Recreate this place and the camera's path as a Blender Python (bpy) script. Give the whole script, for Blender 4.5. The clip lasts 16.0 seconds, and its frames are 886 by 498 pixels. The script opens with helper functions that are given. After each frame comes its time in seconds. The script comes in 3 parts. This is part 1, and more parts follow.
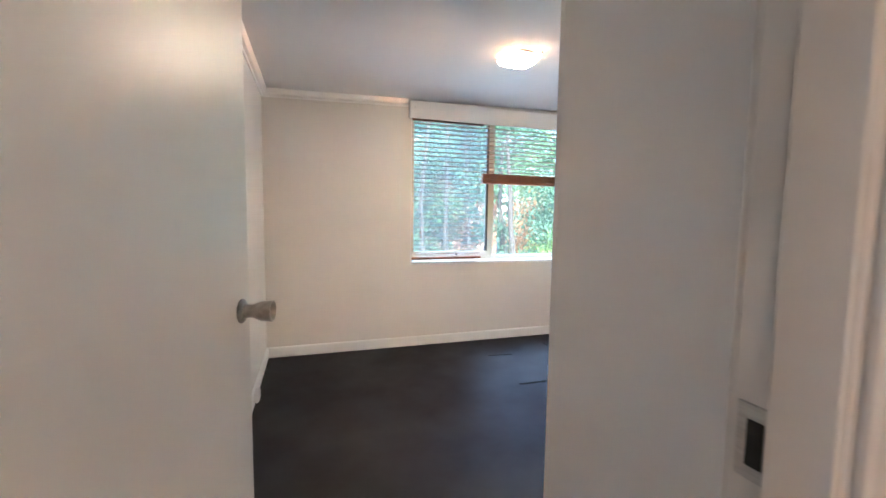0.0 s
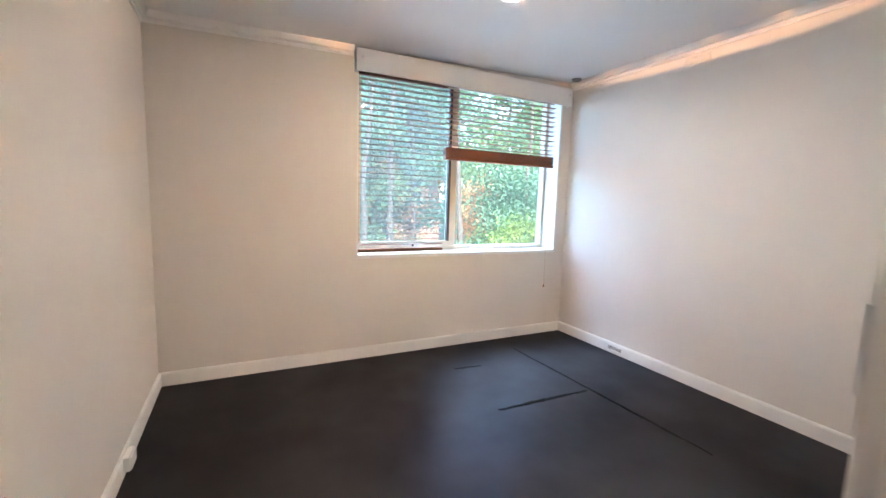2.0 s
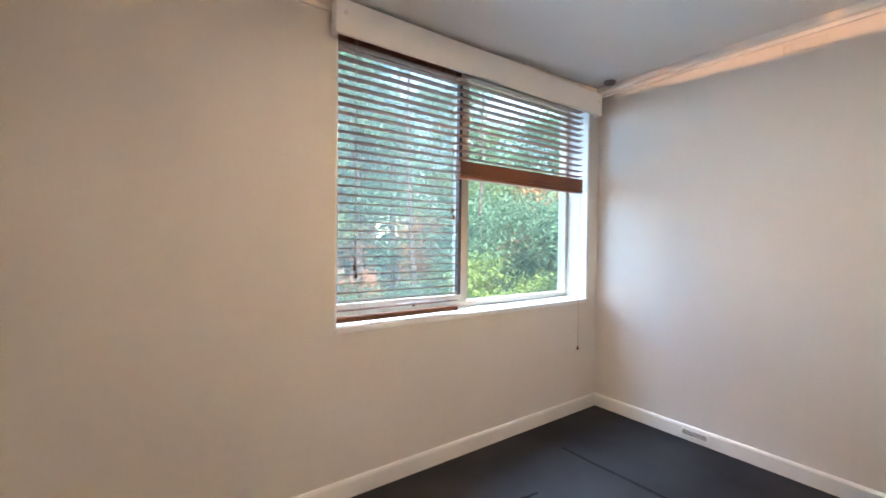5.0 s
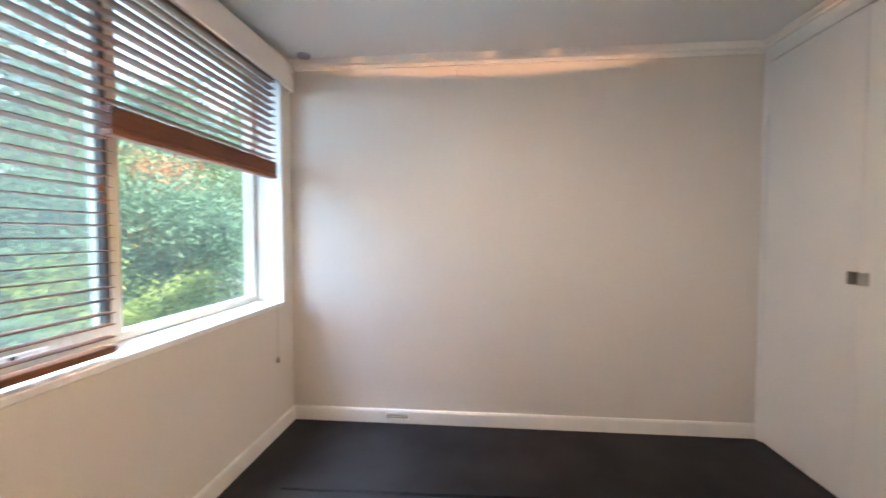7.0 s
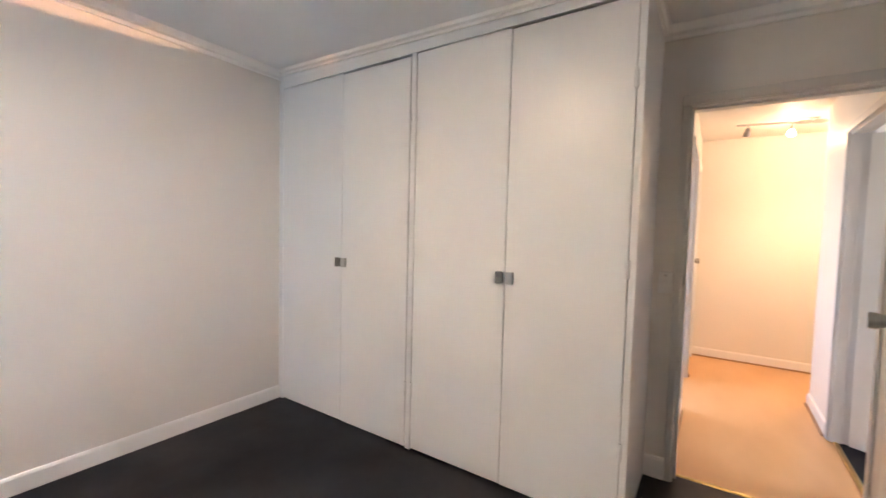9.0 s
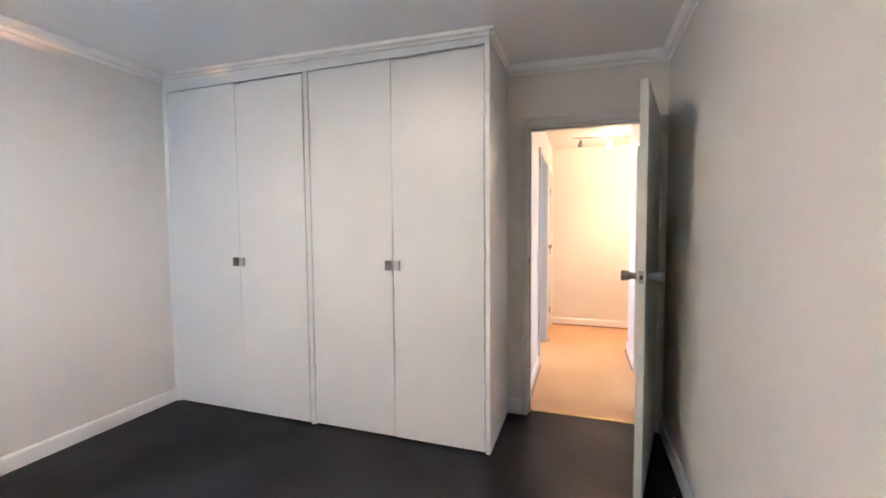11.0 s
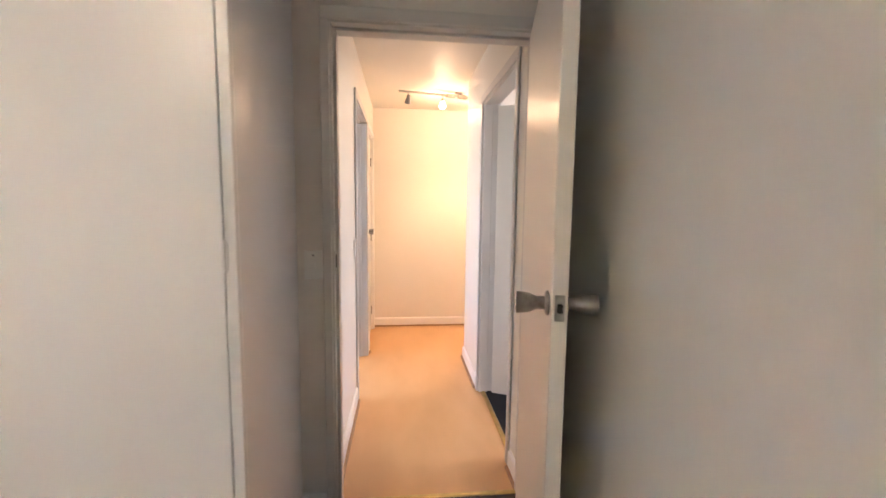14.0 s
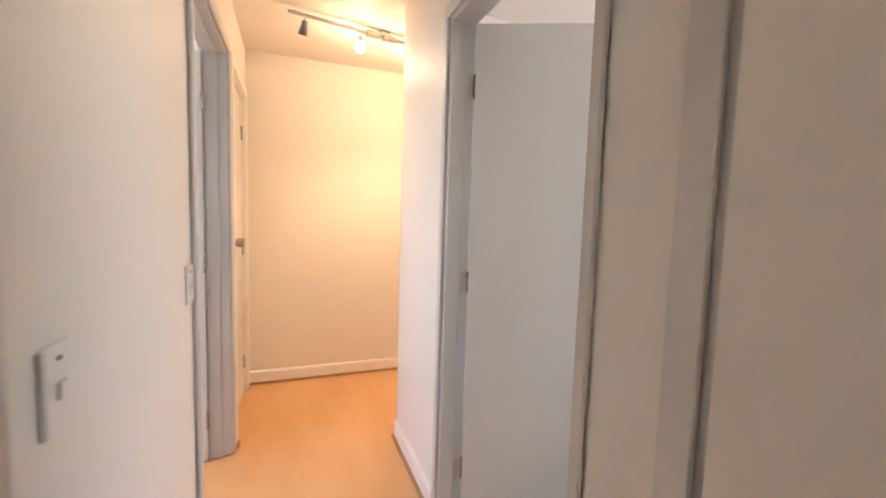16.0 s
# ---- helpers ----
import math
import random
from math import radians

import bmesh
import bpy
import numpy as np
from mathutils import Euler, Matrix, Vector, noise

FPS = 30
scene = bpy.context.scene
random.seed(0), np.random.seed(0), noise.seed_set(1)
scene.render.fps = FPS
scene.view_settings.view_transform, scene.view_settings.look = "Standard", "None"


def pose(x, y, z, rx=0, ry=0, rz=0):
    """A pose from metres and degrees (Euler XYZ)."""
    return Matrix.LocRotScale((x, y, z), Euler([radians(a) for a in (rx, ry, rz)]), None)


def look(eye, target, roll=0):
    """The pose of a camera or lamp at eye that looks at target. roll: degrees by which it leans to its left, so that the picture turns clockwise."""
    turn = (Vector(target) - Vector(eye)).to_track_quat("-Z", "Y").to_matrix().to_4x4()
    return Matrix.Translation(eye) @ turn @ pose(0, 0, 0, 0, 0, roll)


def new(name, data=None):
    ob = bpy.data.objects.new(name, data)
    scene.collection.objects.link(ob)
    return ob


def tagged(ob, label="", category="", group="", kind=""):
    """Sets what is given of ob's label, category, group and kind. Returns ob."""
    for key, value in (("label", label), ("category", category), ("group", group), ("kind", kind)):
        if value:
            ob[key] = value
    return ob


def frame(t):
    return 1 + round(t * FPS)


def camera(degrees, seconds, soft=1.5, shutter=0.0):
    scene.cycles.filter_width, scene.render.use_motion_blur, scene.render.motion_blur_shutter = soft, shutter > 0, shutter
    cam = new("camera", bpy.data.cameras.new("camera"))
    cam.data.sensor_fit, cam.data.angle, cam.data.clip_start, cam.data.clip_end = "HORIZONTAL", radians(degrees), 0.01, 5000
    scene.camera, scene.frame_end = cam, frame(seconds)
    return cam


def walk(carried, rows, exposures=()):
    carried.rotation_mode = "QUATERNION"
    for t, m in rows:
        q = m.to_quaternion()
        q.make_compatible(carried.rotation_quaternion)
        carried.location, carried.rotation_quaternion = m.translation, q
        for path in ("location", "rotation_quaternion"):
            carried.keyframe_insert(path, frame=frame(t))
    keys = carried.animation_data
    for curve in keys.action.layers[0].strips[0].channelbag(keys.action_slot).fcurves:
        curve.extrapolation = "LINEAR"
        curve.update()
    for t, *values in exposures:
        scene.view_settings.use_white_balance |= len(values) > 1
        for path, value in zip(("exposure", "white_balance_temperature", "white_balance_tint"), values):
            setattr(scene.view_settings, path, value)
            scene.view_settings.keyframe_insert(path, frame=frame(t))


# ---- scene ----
cam = camera(94.7, 16.0, shutter=0.4)
PATH = [
    (0, (0.412, -4.02, 1.347), (1.023, -2.123, 1.181), 0.8),
    (0.5, (0.412, -3.824, 1.324), (1.135, -1.969, 1.134), 1.2),
    (1, (0.422, -3.619, 1.33), (1.274, -1.821, 1.123), 1.0),
    (1.5, (0.485, -3.421, 1.329), (1.368, -1.641, 1.101), 1.2),
    (2, (0.534, -3.24, 1.321), (1.416, -1.46, 1.089), 1.8),
    (2.5, (0.554, -3.051, 1.329), (1.472, -1.291, 1.087), 1.4),
    (3, (0.588, -2.879, 1.282), (1.486, -1.101, 1.105), 0.5),
    (3.2, (0.612, -2.812, 1.263), (1.484, -1.019, 1.119), 0.6),
    (5.3, (0.625, -1.767, 1.309), (1.946, -0.266, 1.312), 0.7),
    (5.5, (0.661, -1.665, 1.306), (2.108, -0.285, 1.317), 1.2),
    (6, (0.699, -1.544, 1.295), (2.375, -0.453, 1.277), 1.8),
    (6.5, (0.676, -1.363, 1.371), (2.587, -0.777, 1.287), 0.4),
    (7, (0.761, -1.331, 1.323), (2.751, -1.146, 1.249), 0.0),
    (7.5, (0.863, -1.3, 1.32), (2.8, -1.798, 1.309), 0.7),
    (8, (0.854, -1.288, 1.349), (2.473, -2.461, 1.32), 1.8),
    (8.5, (0.819, -1.214, 1.36), (2.146, -2.708, 1.279), 1.0),
    (9, (0.726, -1.174, 1.36), (1.834, -2.836, 1.259), 1.4),
    (9.2, (0.699, -1.151, 1.373), (1.732, -2.86, 1.26), 0.8),
    (11.3, (0.496, -0.753, 1.349), (1.026, -2.679, 1.247), -0.3),
    (11.5, (0.5, -0.739, 1.348), (0.935, -2.689, 1.249), -0.2),
    (12, (0.475, -0.849, 1.355), (0.748, -2.828, 1.253), 0.1),
    (12.5, (0.469, -1.098, 1.356), (0.594, -3.091, 1.247), 0.2),
    (13, (0.509, -1.389, 1.328), (0.495, -3.384, 1.194), 0.5),
    (13.5, (0.583, -1.676, 1.332), (0.444, -3.664, 1.162), 0.2),
    (14, (0.592, -2.028, 1.327), (0.389, -4.008, 1.129), 0.7),
    (14.5, (0.61, -2.361, 1.31), (0.31, -4.327, 1.099), 1.2),
    (15, (0.662, -2.71, 1.322), (0.244, -4.656, 1.124), 0.5),
    (15.5, (0.64, -3.053, 1.306), (0.144, -4.983, 1.135), 1.0),
    (16, (0.612, -3.331, 1.293), (-0.091, -5.195, 1.125), 1.7),
]
EXPOSURES = [(0, 3.42, 5750, 13), (1, 3.52, 5750, 13), (2, 3.36, 6150, 16), (3.2, 3.08, 6350, 17), (5.5, 2.84, 6500, 17), (6, 2.78, 6500, 17), (7, 2.97, 6800, 19), (8, 3.12, 6850, 20),
             (9, 3.45, 6250, 18), (12, 3.6, 5650, 15), (13.5, 3.44, 5950, 16), (14.5, 3.28, 6500, 18), (15, 3.16, 6650, 18), (16, 3.08, 6400, 16)]
walk(cam, [(t, look(eye, target, roll)) for t, eye, target, roll in PATH], EXPOSURES)

# ---- world, sun, exposure ----
world = bpy.data.worlds.new("world")
scene.world = world
world.use_nodes = True
wn = world.node_tree
sky = wn.nodes.new("ShaderNodeTexSky")
sky.sky_type = 'NISHITA'
sky.sun_disc = False
sky.sun_elevation = radians(38)
sky.sun_rotation = radians(200)
wn.links.new(sky.outputs[0], wn.nodes["Background"].inputs[0])
wn.nodes["Background"].inputs[1].default_value = 0.15
sun_data = bpy.data.lights.new("sun", 'SUN')
sun_data.energy = 3.2
sun_data.angle = radians(2.0)
sun_data.color = (1.0, 0.93, 0.82)
sun = new("sun", sun_data)
sun.matrix_world = look((-6, -20, 18), (0, 0, 0))


# ---- small builders ----
def box(bm, x0, x1, y0, y1, z0, z1, bevel=0.0, seg=1):
    m = Matrix.Translation(((x0 + x1) / 2, (y0 + y1) / 2, (z0 + z1) / 2)) @ Matrix.Diagonal((x1 - x0, y1 - y0, z1 - z0, 1))
    r = bmesh.ops.create_cube(bm, size=1, matrix=m)
    if bevel:
        vs = set(r["verts"])
        es = [e for e in bm.edges if e.verts[0] in vs and e.verts[1] in vs]
        bmesh.ops.bevel(bm, geom=es, offset=bevel, segments=seg, affect='EDGES', profile=0.6)
    return bm


def boxes(*rows, bevel=0.0):
    bm = bmesh.new()
    for r in rows:
        box(bm, *r, bevel=bevel)
    return bm


def tube(bm, a, b, r0, r1, seg=12, caps=True):
    a, b = Vector(a), Vector(b)
    d = b - a
    m = Matrix.Translation((a + b) / 2) @ d.to_track_quat('Z', 'Y').to_matrix().to_4x4()
    bmesh.ops.create_cone(bm, cap_ends=caps, segments=seg, radius1=r0, radius2=r1, depth=d.length, matrix=m)
    return bm


def lathe(profile, seg=28):
    """Turns (radius, height) pairs about z."""
    bm = bmesh.new()
    rings = []
    for r, z in profile:
        if r < 1e-5:
            rings.append([bm.verts.new((0, 0, z))])
        else:
            rings.append([bm.verts.new((r * math.cos(2 * math.pi * i / seg), r * math.sin(2 * math.pi * i / seg), z)) for i in range(seg)])
    for a, b in zip(rings, rings[1:]):
        for i in range(seg):
            j = (i + 1) % seg
            q = [a[i % len(a)], a[j % len(a)], b[j % len(b)], b[i % len(b)]]
            q = list(dict.fromkeys(q))
            if len(q) > 2:
                bm.faces.new(q)
    bmesh.ops.recalc_face_normals(bm, faces=bm.faces)
    return bm


def prism(section, length):
    """A bar of the given (depth, height) section, closed, running along +x from 0."""
    bm = bmesh.new()
    a = [bm.verts.new((0, p, q)) for p, q in section]
    b = [bm.verts.new((length, p, q)) for p, q in section]
    n = len(section)
    for i in range(n):
        bm.faces.new([a[i], a[(i + 1) % n], b[(i + 1) % n], b[i]])
    bm.faces.new(a), bm.faces.new(b)
    bmesh.ops.recalc_face_normals(bm, faces=bm.faces)
    return bm


def mesh_of(name, bm, material, smooth=False):
    me = bpy.data.meshes.new(name)
    bm.to_mesh(me)
    bm.free()
    me.materials.append(material)
    if smooth:
        for p in me.polygons:
            p.use_smooth = True
        me.set_sharp_from_angle(angle=radians(40))
    return me


def part(name, bm, material, parent, label="", m=None, smooth=False):
    ob = new(name, mesh_of(name, bm, material, smooth))
    ob.parent = parent
    if m is not None:
        ob.matrix_local = m
    return tagged(ob, label=label)


def thing(name, label, category, m=None, group="", kind=""):
    ob = new(name)
    ob.empty_display_size = 0.1
    if m is not None:
        ob.matrix_world = m
    return tagged(ob, label, category, group, kind)


def solid(name, bm, material, label, category, kind="structure", m=None, smooth=False, group=""):
    ob = new(name, mesh_of(name, bm, material, smooth))
    if m is not None:
        ob.matrix_world = m
    return tagged(ob, label, category, group, kind)


# ---- materials ----
def material(name, colour, rough=0.5, metal=0.0, colour2=None, scale=4.0, detail=4.0, bump=0.0, bump_scale=80.0,
             stretch=(1, 1, 1), mid=(0.35, 0.65), rough_var=0.0, spec=0.5, random_amount=0.0):
    mat = bpy.data.materials.new(name)
    mat.use_nodes = True
    nt = mat.node_tree
    b = nt.nodes["Principled BSDF"]
    b.inputs["Roughness"].default_value = rough
    b.inputs["Metallic"].default_value = metal
    b.inputs["Specular IOR Level"].default_value = spec
    b.inputs["Base Color"].default_value = (*colour, 1)
    tc = nt.nodes.new("ShaderNodeTexCoord")
    mp = nt.nodes.new("ShaderNodeMapping")
    mp.inputs["Scale"].default_value = stretch
    nt.links.new(tc.outputs["Object"], mp.inputs["Vector"])
    if colour2:
        n = nt.nodes.new("ShaderNodeTexNoise")
        n.inputs["Scale"].default_value = scale
        n.inputs["Detail"].default_value = detail
        nt.links.new(mp.outputs[0], n.inputs["Vector"])
        ramp = nt.nodes.new("ShaderNodeValToRGB")
        ramp.color_ramp.elements[0].position, ramp.color_ramp.elements[1].position = mid
        ramp.color_ramp.elements[0].color = (*colour, 1)
        ramp.color_ramp.elements[1].color = (*colour2, 1)
        nt.links.new(n.outputs[0], ramp.inputs[0])
        out = ramp.outputs[0]
        if random_amount:
            oi = nt.nodes.new("ShaderNodeObjectInfo")
            geo = nt.nodes.new("ShaderNodeNewGeometry")
            add = nt.nodes.new("ShaderNodeMath")
            nt.links.new(oi.outputs["Random"], add.inputs[0])
            nt.links.new(geo.outputs["Random Per Island"], add.inputs[1])
            fr = nt.nodes.new("ShaderNodeMath")
            fr.operation = 'FRACT'
            nt.links.new(add.outputs[0], fr.inputs[0])
            mr = nt.nodes.new("ShaderNodeMapRange")
            mr.inputs["To Min"].default_value = 1 - random_amount
            mr.inputs["To Max"].default_value = 1 + random_amount
            nt.links.new(fr.outputs[0], mr.inputs[0])
            hsv = nt.nodes.new("ShaderNodeHueSaturation")
            nt.links.new(mr.outputs[0], hsv.inputs["Value"])
            nt.links.new(out, hsv.inputs["Color"])
            out = hsv.outputs[0]
        nt.links.new(out, b.inputs["Base Color"])
        if rough_var:
            mr2 = nt.nodes.new("ShaderNodeMapRange")
            mr2.inputs["To Min"].default_value = rough - rough_var
            mr2.inputs["To Max"].default_value = rough + rough_var
            nt.links.new(n.outputs[0], mr2.inputs[0])
            nt.links.new(mr2.outputs[0], b.inputs["Roughness"])
    if bump:
        n2 = nt.nodes.new("ShaderNodeTexNoise")
        n2.inputs["Scale"].default_value = bump_scale
        n2.inputs["Detail"].default_value = 3
        nt.links.new(mp.outputs[0], n2.inputs["Vector"])
        bp = nt.nodes.new("ShaderNodeBump")
        bp.inputs["Strength"].default_value = bump
        bp.inputs["Distance"].default_value = 0.004
        nt.links.new(n2.outputs[0], bp.inputs["Height"])
        nt.links.new(bp.outputs[0], b.inputs["Normal"])
    return mat


M_WALL = material("wall_paint", (0.73, 0.69, 0.64), 0.7, colour2=(0.76, 0.72, 0.675), scale=1.3, bump=0.10, bump_scale=140, spec=0.14)
M_CEIL = material("ceiling_paint", (0.82, 0.82, 0.82), 0.8, colour2=(0.85, 0.85, 0.85), scale=0.9, bump=0.08, bump_scale=120, spec=0.2)
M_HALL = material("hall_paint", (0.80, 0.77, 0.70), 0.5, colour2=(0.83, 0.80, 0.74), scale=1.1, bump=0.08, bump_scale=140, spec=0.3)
M_TRIM = material("trim_gloss", (0.85, 0.835, 0.81), 0.35, colour2=(0.88, 0.865, 0.84), scale=3, bump=0.04, bump_scale=60)
M_CUP = material("wardrobe_paint", (0.79, 0.795, 0.80), 0.32, colour2=(0.82, 0.825, 0.83), scale=1.6, bump=0.05, bump_scale=45, rough_var=0.05)
M_DOOR = material("door_paint", (0.70, 0.68, 0.63), 0.34, colour2=(0.73, 0.71, 0.66), scale=1.5, bump=0.05, bump_scale=50, rough_var=0.05, spec=0.45)
M_ARCH = material("architrave_paint", (0.62, 0.60, 0.57), 0.4, colour2=(0.66, 0.64, 0.61), scale=2.5, bump=0.04, bump_scale=60)
M_CARPET = material("charcoal_carpet", (0.006, 0.0055, 0.0055), 0.9, colour2=(0.012, 0.011, 0.012), scale=2.2, detail=8, bump=0.3, bump_scale=420, spec=0.0)


def pile_sheen(mat, share, rough):
    """A faint even sheen of the flattened pile over the matt fibre."""
    nt = mat.node_tree
    b, out = nt.nodes["Principled BSDF"], nt.nodes["Material Output"]
    g = nt.nodes.new("ShaderNodeBsdfGlossy")
    g.inputs["Roughness"].default_value = rough
    g.inputs["Color"].default_value = (0.88, 0.90, 1.0, 1)
    n = nt.nodes.new("ShaderNodeTexNoise")
    n.inputs["Scale"].default_value = 1.6
    n.inputs["Detail"].default_value = 6
    tc = nt.nodes.new("ShaderNodeTexCoord")
    nt.links.new(tc.outputs["Object"], n.inputs["Vector"])
    mr = nt.nodes.new("ShaderNodeMapRange")
    mr.inputs["From Min"].default_value, mr.inputs["From Max"].default_value = 0.3, 0.7
    mr.inputs["To Min"].default_value, mr.inputs["To Max"].default_value = share * 0.7, share * 1.3
    nt.links.new(n.outputs[0], mr.inputs[0])
    m = nt.nodes.new("ShaderNodeMixShader")
    nt.links.new(mr.outputs[0], m.inputs[0])
    nt.links.new(b.outputs[0], m.inputs[1])
    nt.links.new(g.outputs[0], m.inputs[2])
    nt.links.new(m.outputs[0], out.inputs[0])


pile_sheen(M_CARPET, 0.058, 0.38)
M_SEAM = material("carpet_seam", (0.013, 0.013, 0.014), 0.95, colour2=(0.025, 0.025, 0.026), scale=30, bump=0.9, bump_scale=420, spec=0.0)
M_VINYL = material("tan_vinyl", (0.62, 0.345, 0.145), 0.33, colour2=(0.73, 0.445, 0.215), scale=2.2, detail=3, mid=(0.25, 0.75), bump=0.04, bump_scale=200, rough_var=0.05, stretch=(1.7, 0.6, 1))
M_STEEL = material("satin_steel", (0.56, 0.55, 0.54), 0.32, 1.0, colour2=(0.48, 0.47, 0.46), scale=30, stretch=(1, 1, 8))
# Darker copy of the satin steel, for handles turned away from the light.
M_STEEL_SHADED = material("shaded_steel", (0.20, 0.195, 0.19), 0.38, 1.0, colour2=(0.15, 0.145, 0.14), scale=30)
M_KNOB = material("worn_steel_knob", (0.46, 0.445, 0.43), 0.28, 1.0, colour2=(0.28, 0.27, 0.26), scale=30)
M_BRASS = material("brass", (0.70, 0.52, 0.22), 0.28, 1.0, colour2=(0.55, 0.40, 0.16), scale=25)
M_DARK = material("dark_parts_and_hole_shade", (0.015, 0.014, 0.013), 0.7, colour2=(0.03, 0.028, 0.025), scale=40)
M_SLAT = material("blind_wood", (0.17, 0.055, 0.025), 0.42, colour2=(0.23, 0.085, 0.040), scale=7, stretch=(0.6, 14, 14), bump=0.06, bump_scale=60, random_amount=0.15)
M_RAIL = material("blind_rail_wood", (0.22, 0.070, 0.025), 0.38, colour2=(0.30, 0.105, 0.040), scale=6, stretch=(0.6, 14, 14), bump=0.05, bump_scale=60)
M_CORD = material("blind_cord", (0.32, 0.25, 0.19), 0.8, colour2=(0.40, 0.32, 0.25), scale=80)
M_FRAME = material("cream_window_frame", (0.60, 0.55, 0.44), 0.4, colour2=(0.66, 0.61, 0.50), scale=5, bump=0.04, bump_scale=60)
M_SILL = material("white_sill", (0.80, 0.80, 0.79), 0.35, colour2=(0.84, 0.84, 0.83), scale=4)
M_PLASTIC = material("white_plastic", (0.76, 0.75, 0.72), 0.4, colour2=(0.79, 0.78, 0.75), scale=10)
M_GASKET_AND_SLOT = material("dark_gasket_and_slot_shade", (0.05, 0.045, 0.04), 0.6, colour2=(0.07, 0.065, 0.06), scale=20)
M_SCOTIA = material("brown_scotia", (0.30, 0.17, 0.085), 0.5, colour2=(0.38, 0.23, 0.12), scale=12, stretch=(1, 6, 1))
M_GREY = material("grey_plastic", (0.25, 0.24, 0.25), 0.5, colour2=(0.30, 0.29, 0.30), scale=20)
M_BARK = material("bark", (0.05, 0.043, 0.036), 0.9, colour2=(0.10, 0.088, 0.076), scale=9, stretch=(3, 3, 0.7), bump=0.6, bump_scale=18)
M_LEAF = material("green_leaf", (0.095, 0.175, 0.09), 0.6, colour2=(0.18, 0.27, 0.13), scale=1.2, spec=0.12, random_amount=0.3)
M_LEAF2 = material("blue_green_leaf", (0.09, 0.19, 0.125), 0.6, colour2=(0.15, 0.27, 0.17), scale=1.0, spec=0.12, random_amount=0.3)
M_LEAF3 = material("autumn_leaf", (0.38, 0.17, 0.10), 0.55, colour2=(0.46, 0.27, 0.13), scale=1.2, spec=0.12, random_amount=0.4)
M_LEAF4 = material("yellow_green_leaf", (0.15, 0.26, 0.08), 0.5, colour2=(0.27, 0.36, 0.12), scale=1.2, spec=0.12, random_amount=0.4)


def translucent(mat, share=0.45):
    nt = mat.node_tree
    b, out = nt.nodes["Principled BSDF"], nt.nodes["Material Output"]
    t = nt.nodes.new("ShaderNodeBsdfTranslucent")
    src = b.inputs["Base Color"].links[0].from_socket
    nt.links.new(src, t.inputs[0])
    m = nt.nodes.new("ShaderNodeMixShader")
    m.inputs[0].default_value = share
    nt.links.new(b.outputs[0], m.inputs[1])
    nt.links.new(t.outputs[0], m.inputs[2])
    nt.links.new(m.outputs[0], out.inputs[0])


for leaf in (M_LEAF, M_LEAF2, M_LEAF3, M_LEAF4):
    translucent(leaf)
M_GRASS = material("lawn", (0.04, 0.065, 0.03), 0.9, colour2=(0.065, 0.085, 0.045), scale=0.8, detail=8, bump=0.6, bump_scale=20)
M_ROAD = material("asphalt", (0.10, 0.10, 0.105), 0.85, colour2=(0.14, 0.14, 0.145), scale=1.5, detail=8, bump=0.3, bump_scale=90)
M_BRICK = material("orange_brick", (0.34, 0.15, 0.10), 0.85, colour2=(0.42, 0.21, 0.14), scale=5, bump=0.3, bump_scale=30, random_amount=0.2)
M_ROOF = material("roof_tile", (0.20, 0.10, 0.075), 0.8, colour2=(0.26, 0.14, 0.10), scale=4, bump=0.3, bump_scale=20)


def glass_material(name, tint, rough=0.0, veil=0.012):
    mat = bpy.data.materials.new(name)
    mat.use_nodes = True
    nt = mat.node_tree
    nt.nodes.remove(nt.nodes["Principled BSDF"])
    out = nt.nodes["Material Output"]
    tr = nt.nodes.new("ShaderNodeBsdfTransparent")
    tr.inputs[0].default_value = (*tint, 1)
    gl = nt.nodes.new("ShaderNodeBsdfGlossy")
    gl.inputs["Roughness"].default_value = rough
    lw = nt.nodes.new("ShaderNodeLayerWeight")
    lw.inputs[0].default_value = 0.5
    pw = nt.nodes.new("ShaderNodeMath")
    pw.operation = 'POWER'
    pw.inputs[1].default_value = 5
    nt.links.new(lw.outputs["Facing"], pw.inputs[0])
    fr = nt.nodes.new("ShaderNodeMath")
    fr.operation = 'MULTIPLY_ADD'
    fr.inputs[1].default_value, fr.inputs[2].default_value = 0.8, 0.03
    nt.links.new(pw.outputs[0], fr.inputs[0])
    mx = nt.nodes.new("ShaderNodeMixShader")
    nt.links.new(fr.outputs[0], mx.inputs[0])
    nt.links.new(tr.outputs[0], mx.inputs[1])
    nt.links.new(gl.outputs[0], mx.inputs[2])
    # Pale veil mixed into the pane, standing in for bloom and haze outside.
    ve = nt.nodes.new("ShaderNodeBsdfTranslucent")
    ve.inputs[0].default_value = (0.8, 0.82, 0.82, 1)
    tc = nt.nodes.new("ShaderNodeTexCoord")
    nz = nt.nodes.new("ShaderNodeTexNoise")
    nz.inputs["Scale"].default_value = 3
    nt.links.new(tc.outputs["Object"], nz.inputs["Vector"])
    am = nt.nodes.new("ShaderNodeMapRange")
    am.inputs["To Min"].default_value, am.inputs["To Max"].default_value = veil * 0.6, veil * 1.4
    nt.links.new(nz.outputs[0], am.inputs[0])
    m2 = nt.nodes.new("ShaderNodeMixShader")
    nt.links.new(am.outputs[0], m2.inputs[0])
    nt.links.new(mx.outputs[0], m2.inputs[1])
    nt.links.new(ve.outputs[0], m2.inputs[2])
    nt.links.new(m2.outputs[0], out.inputs[0])
    return mat


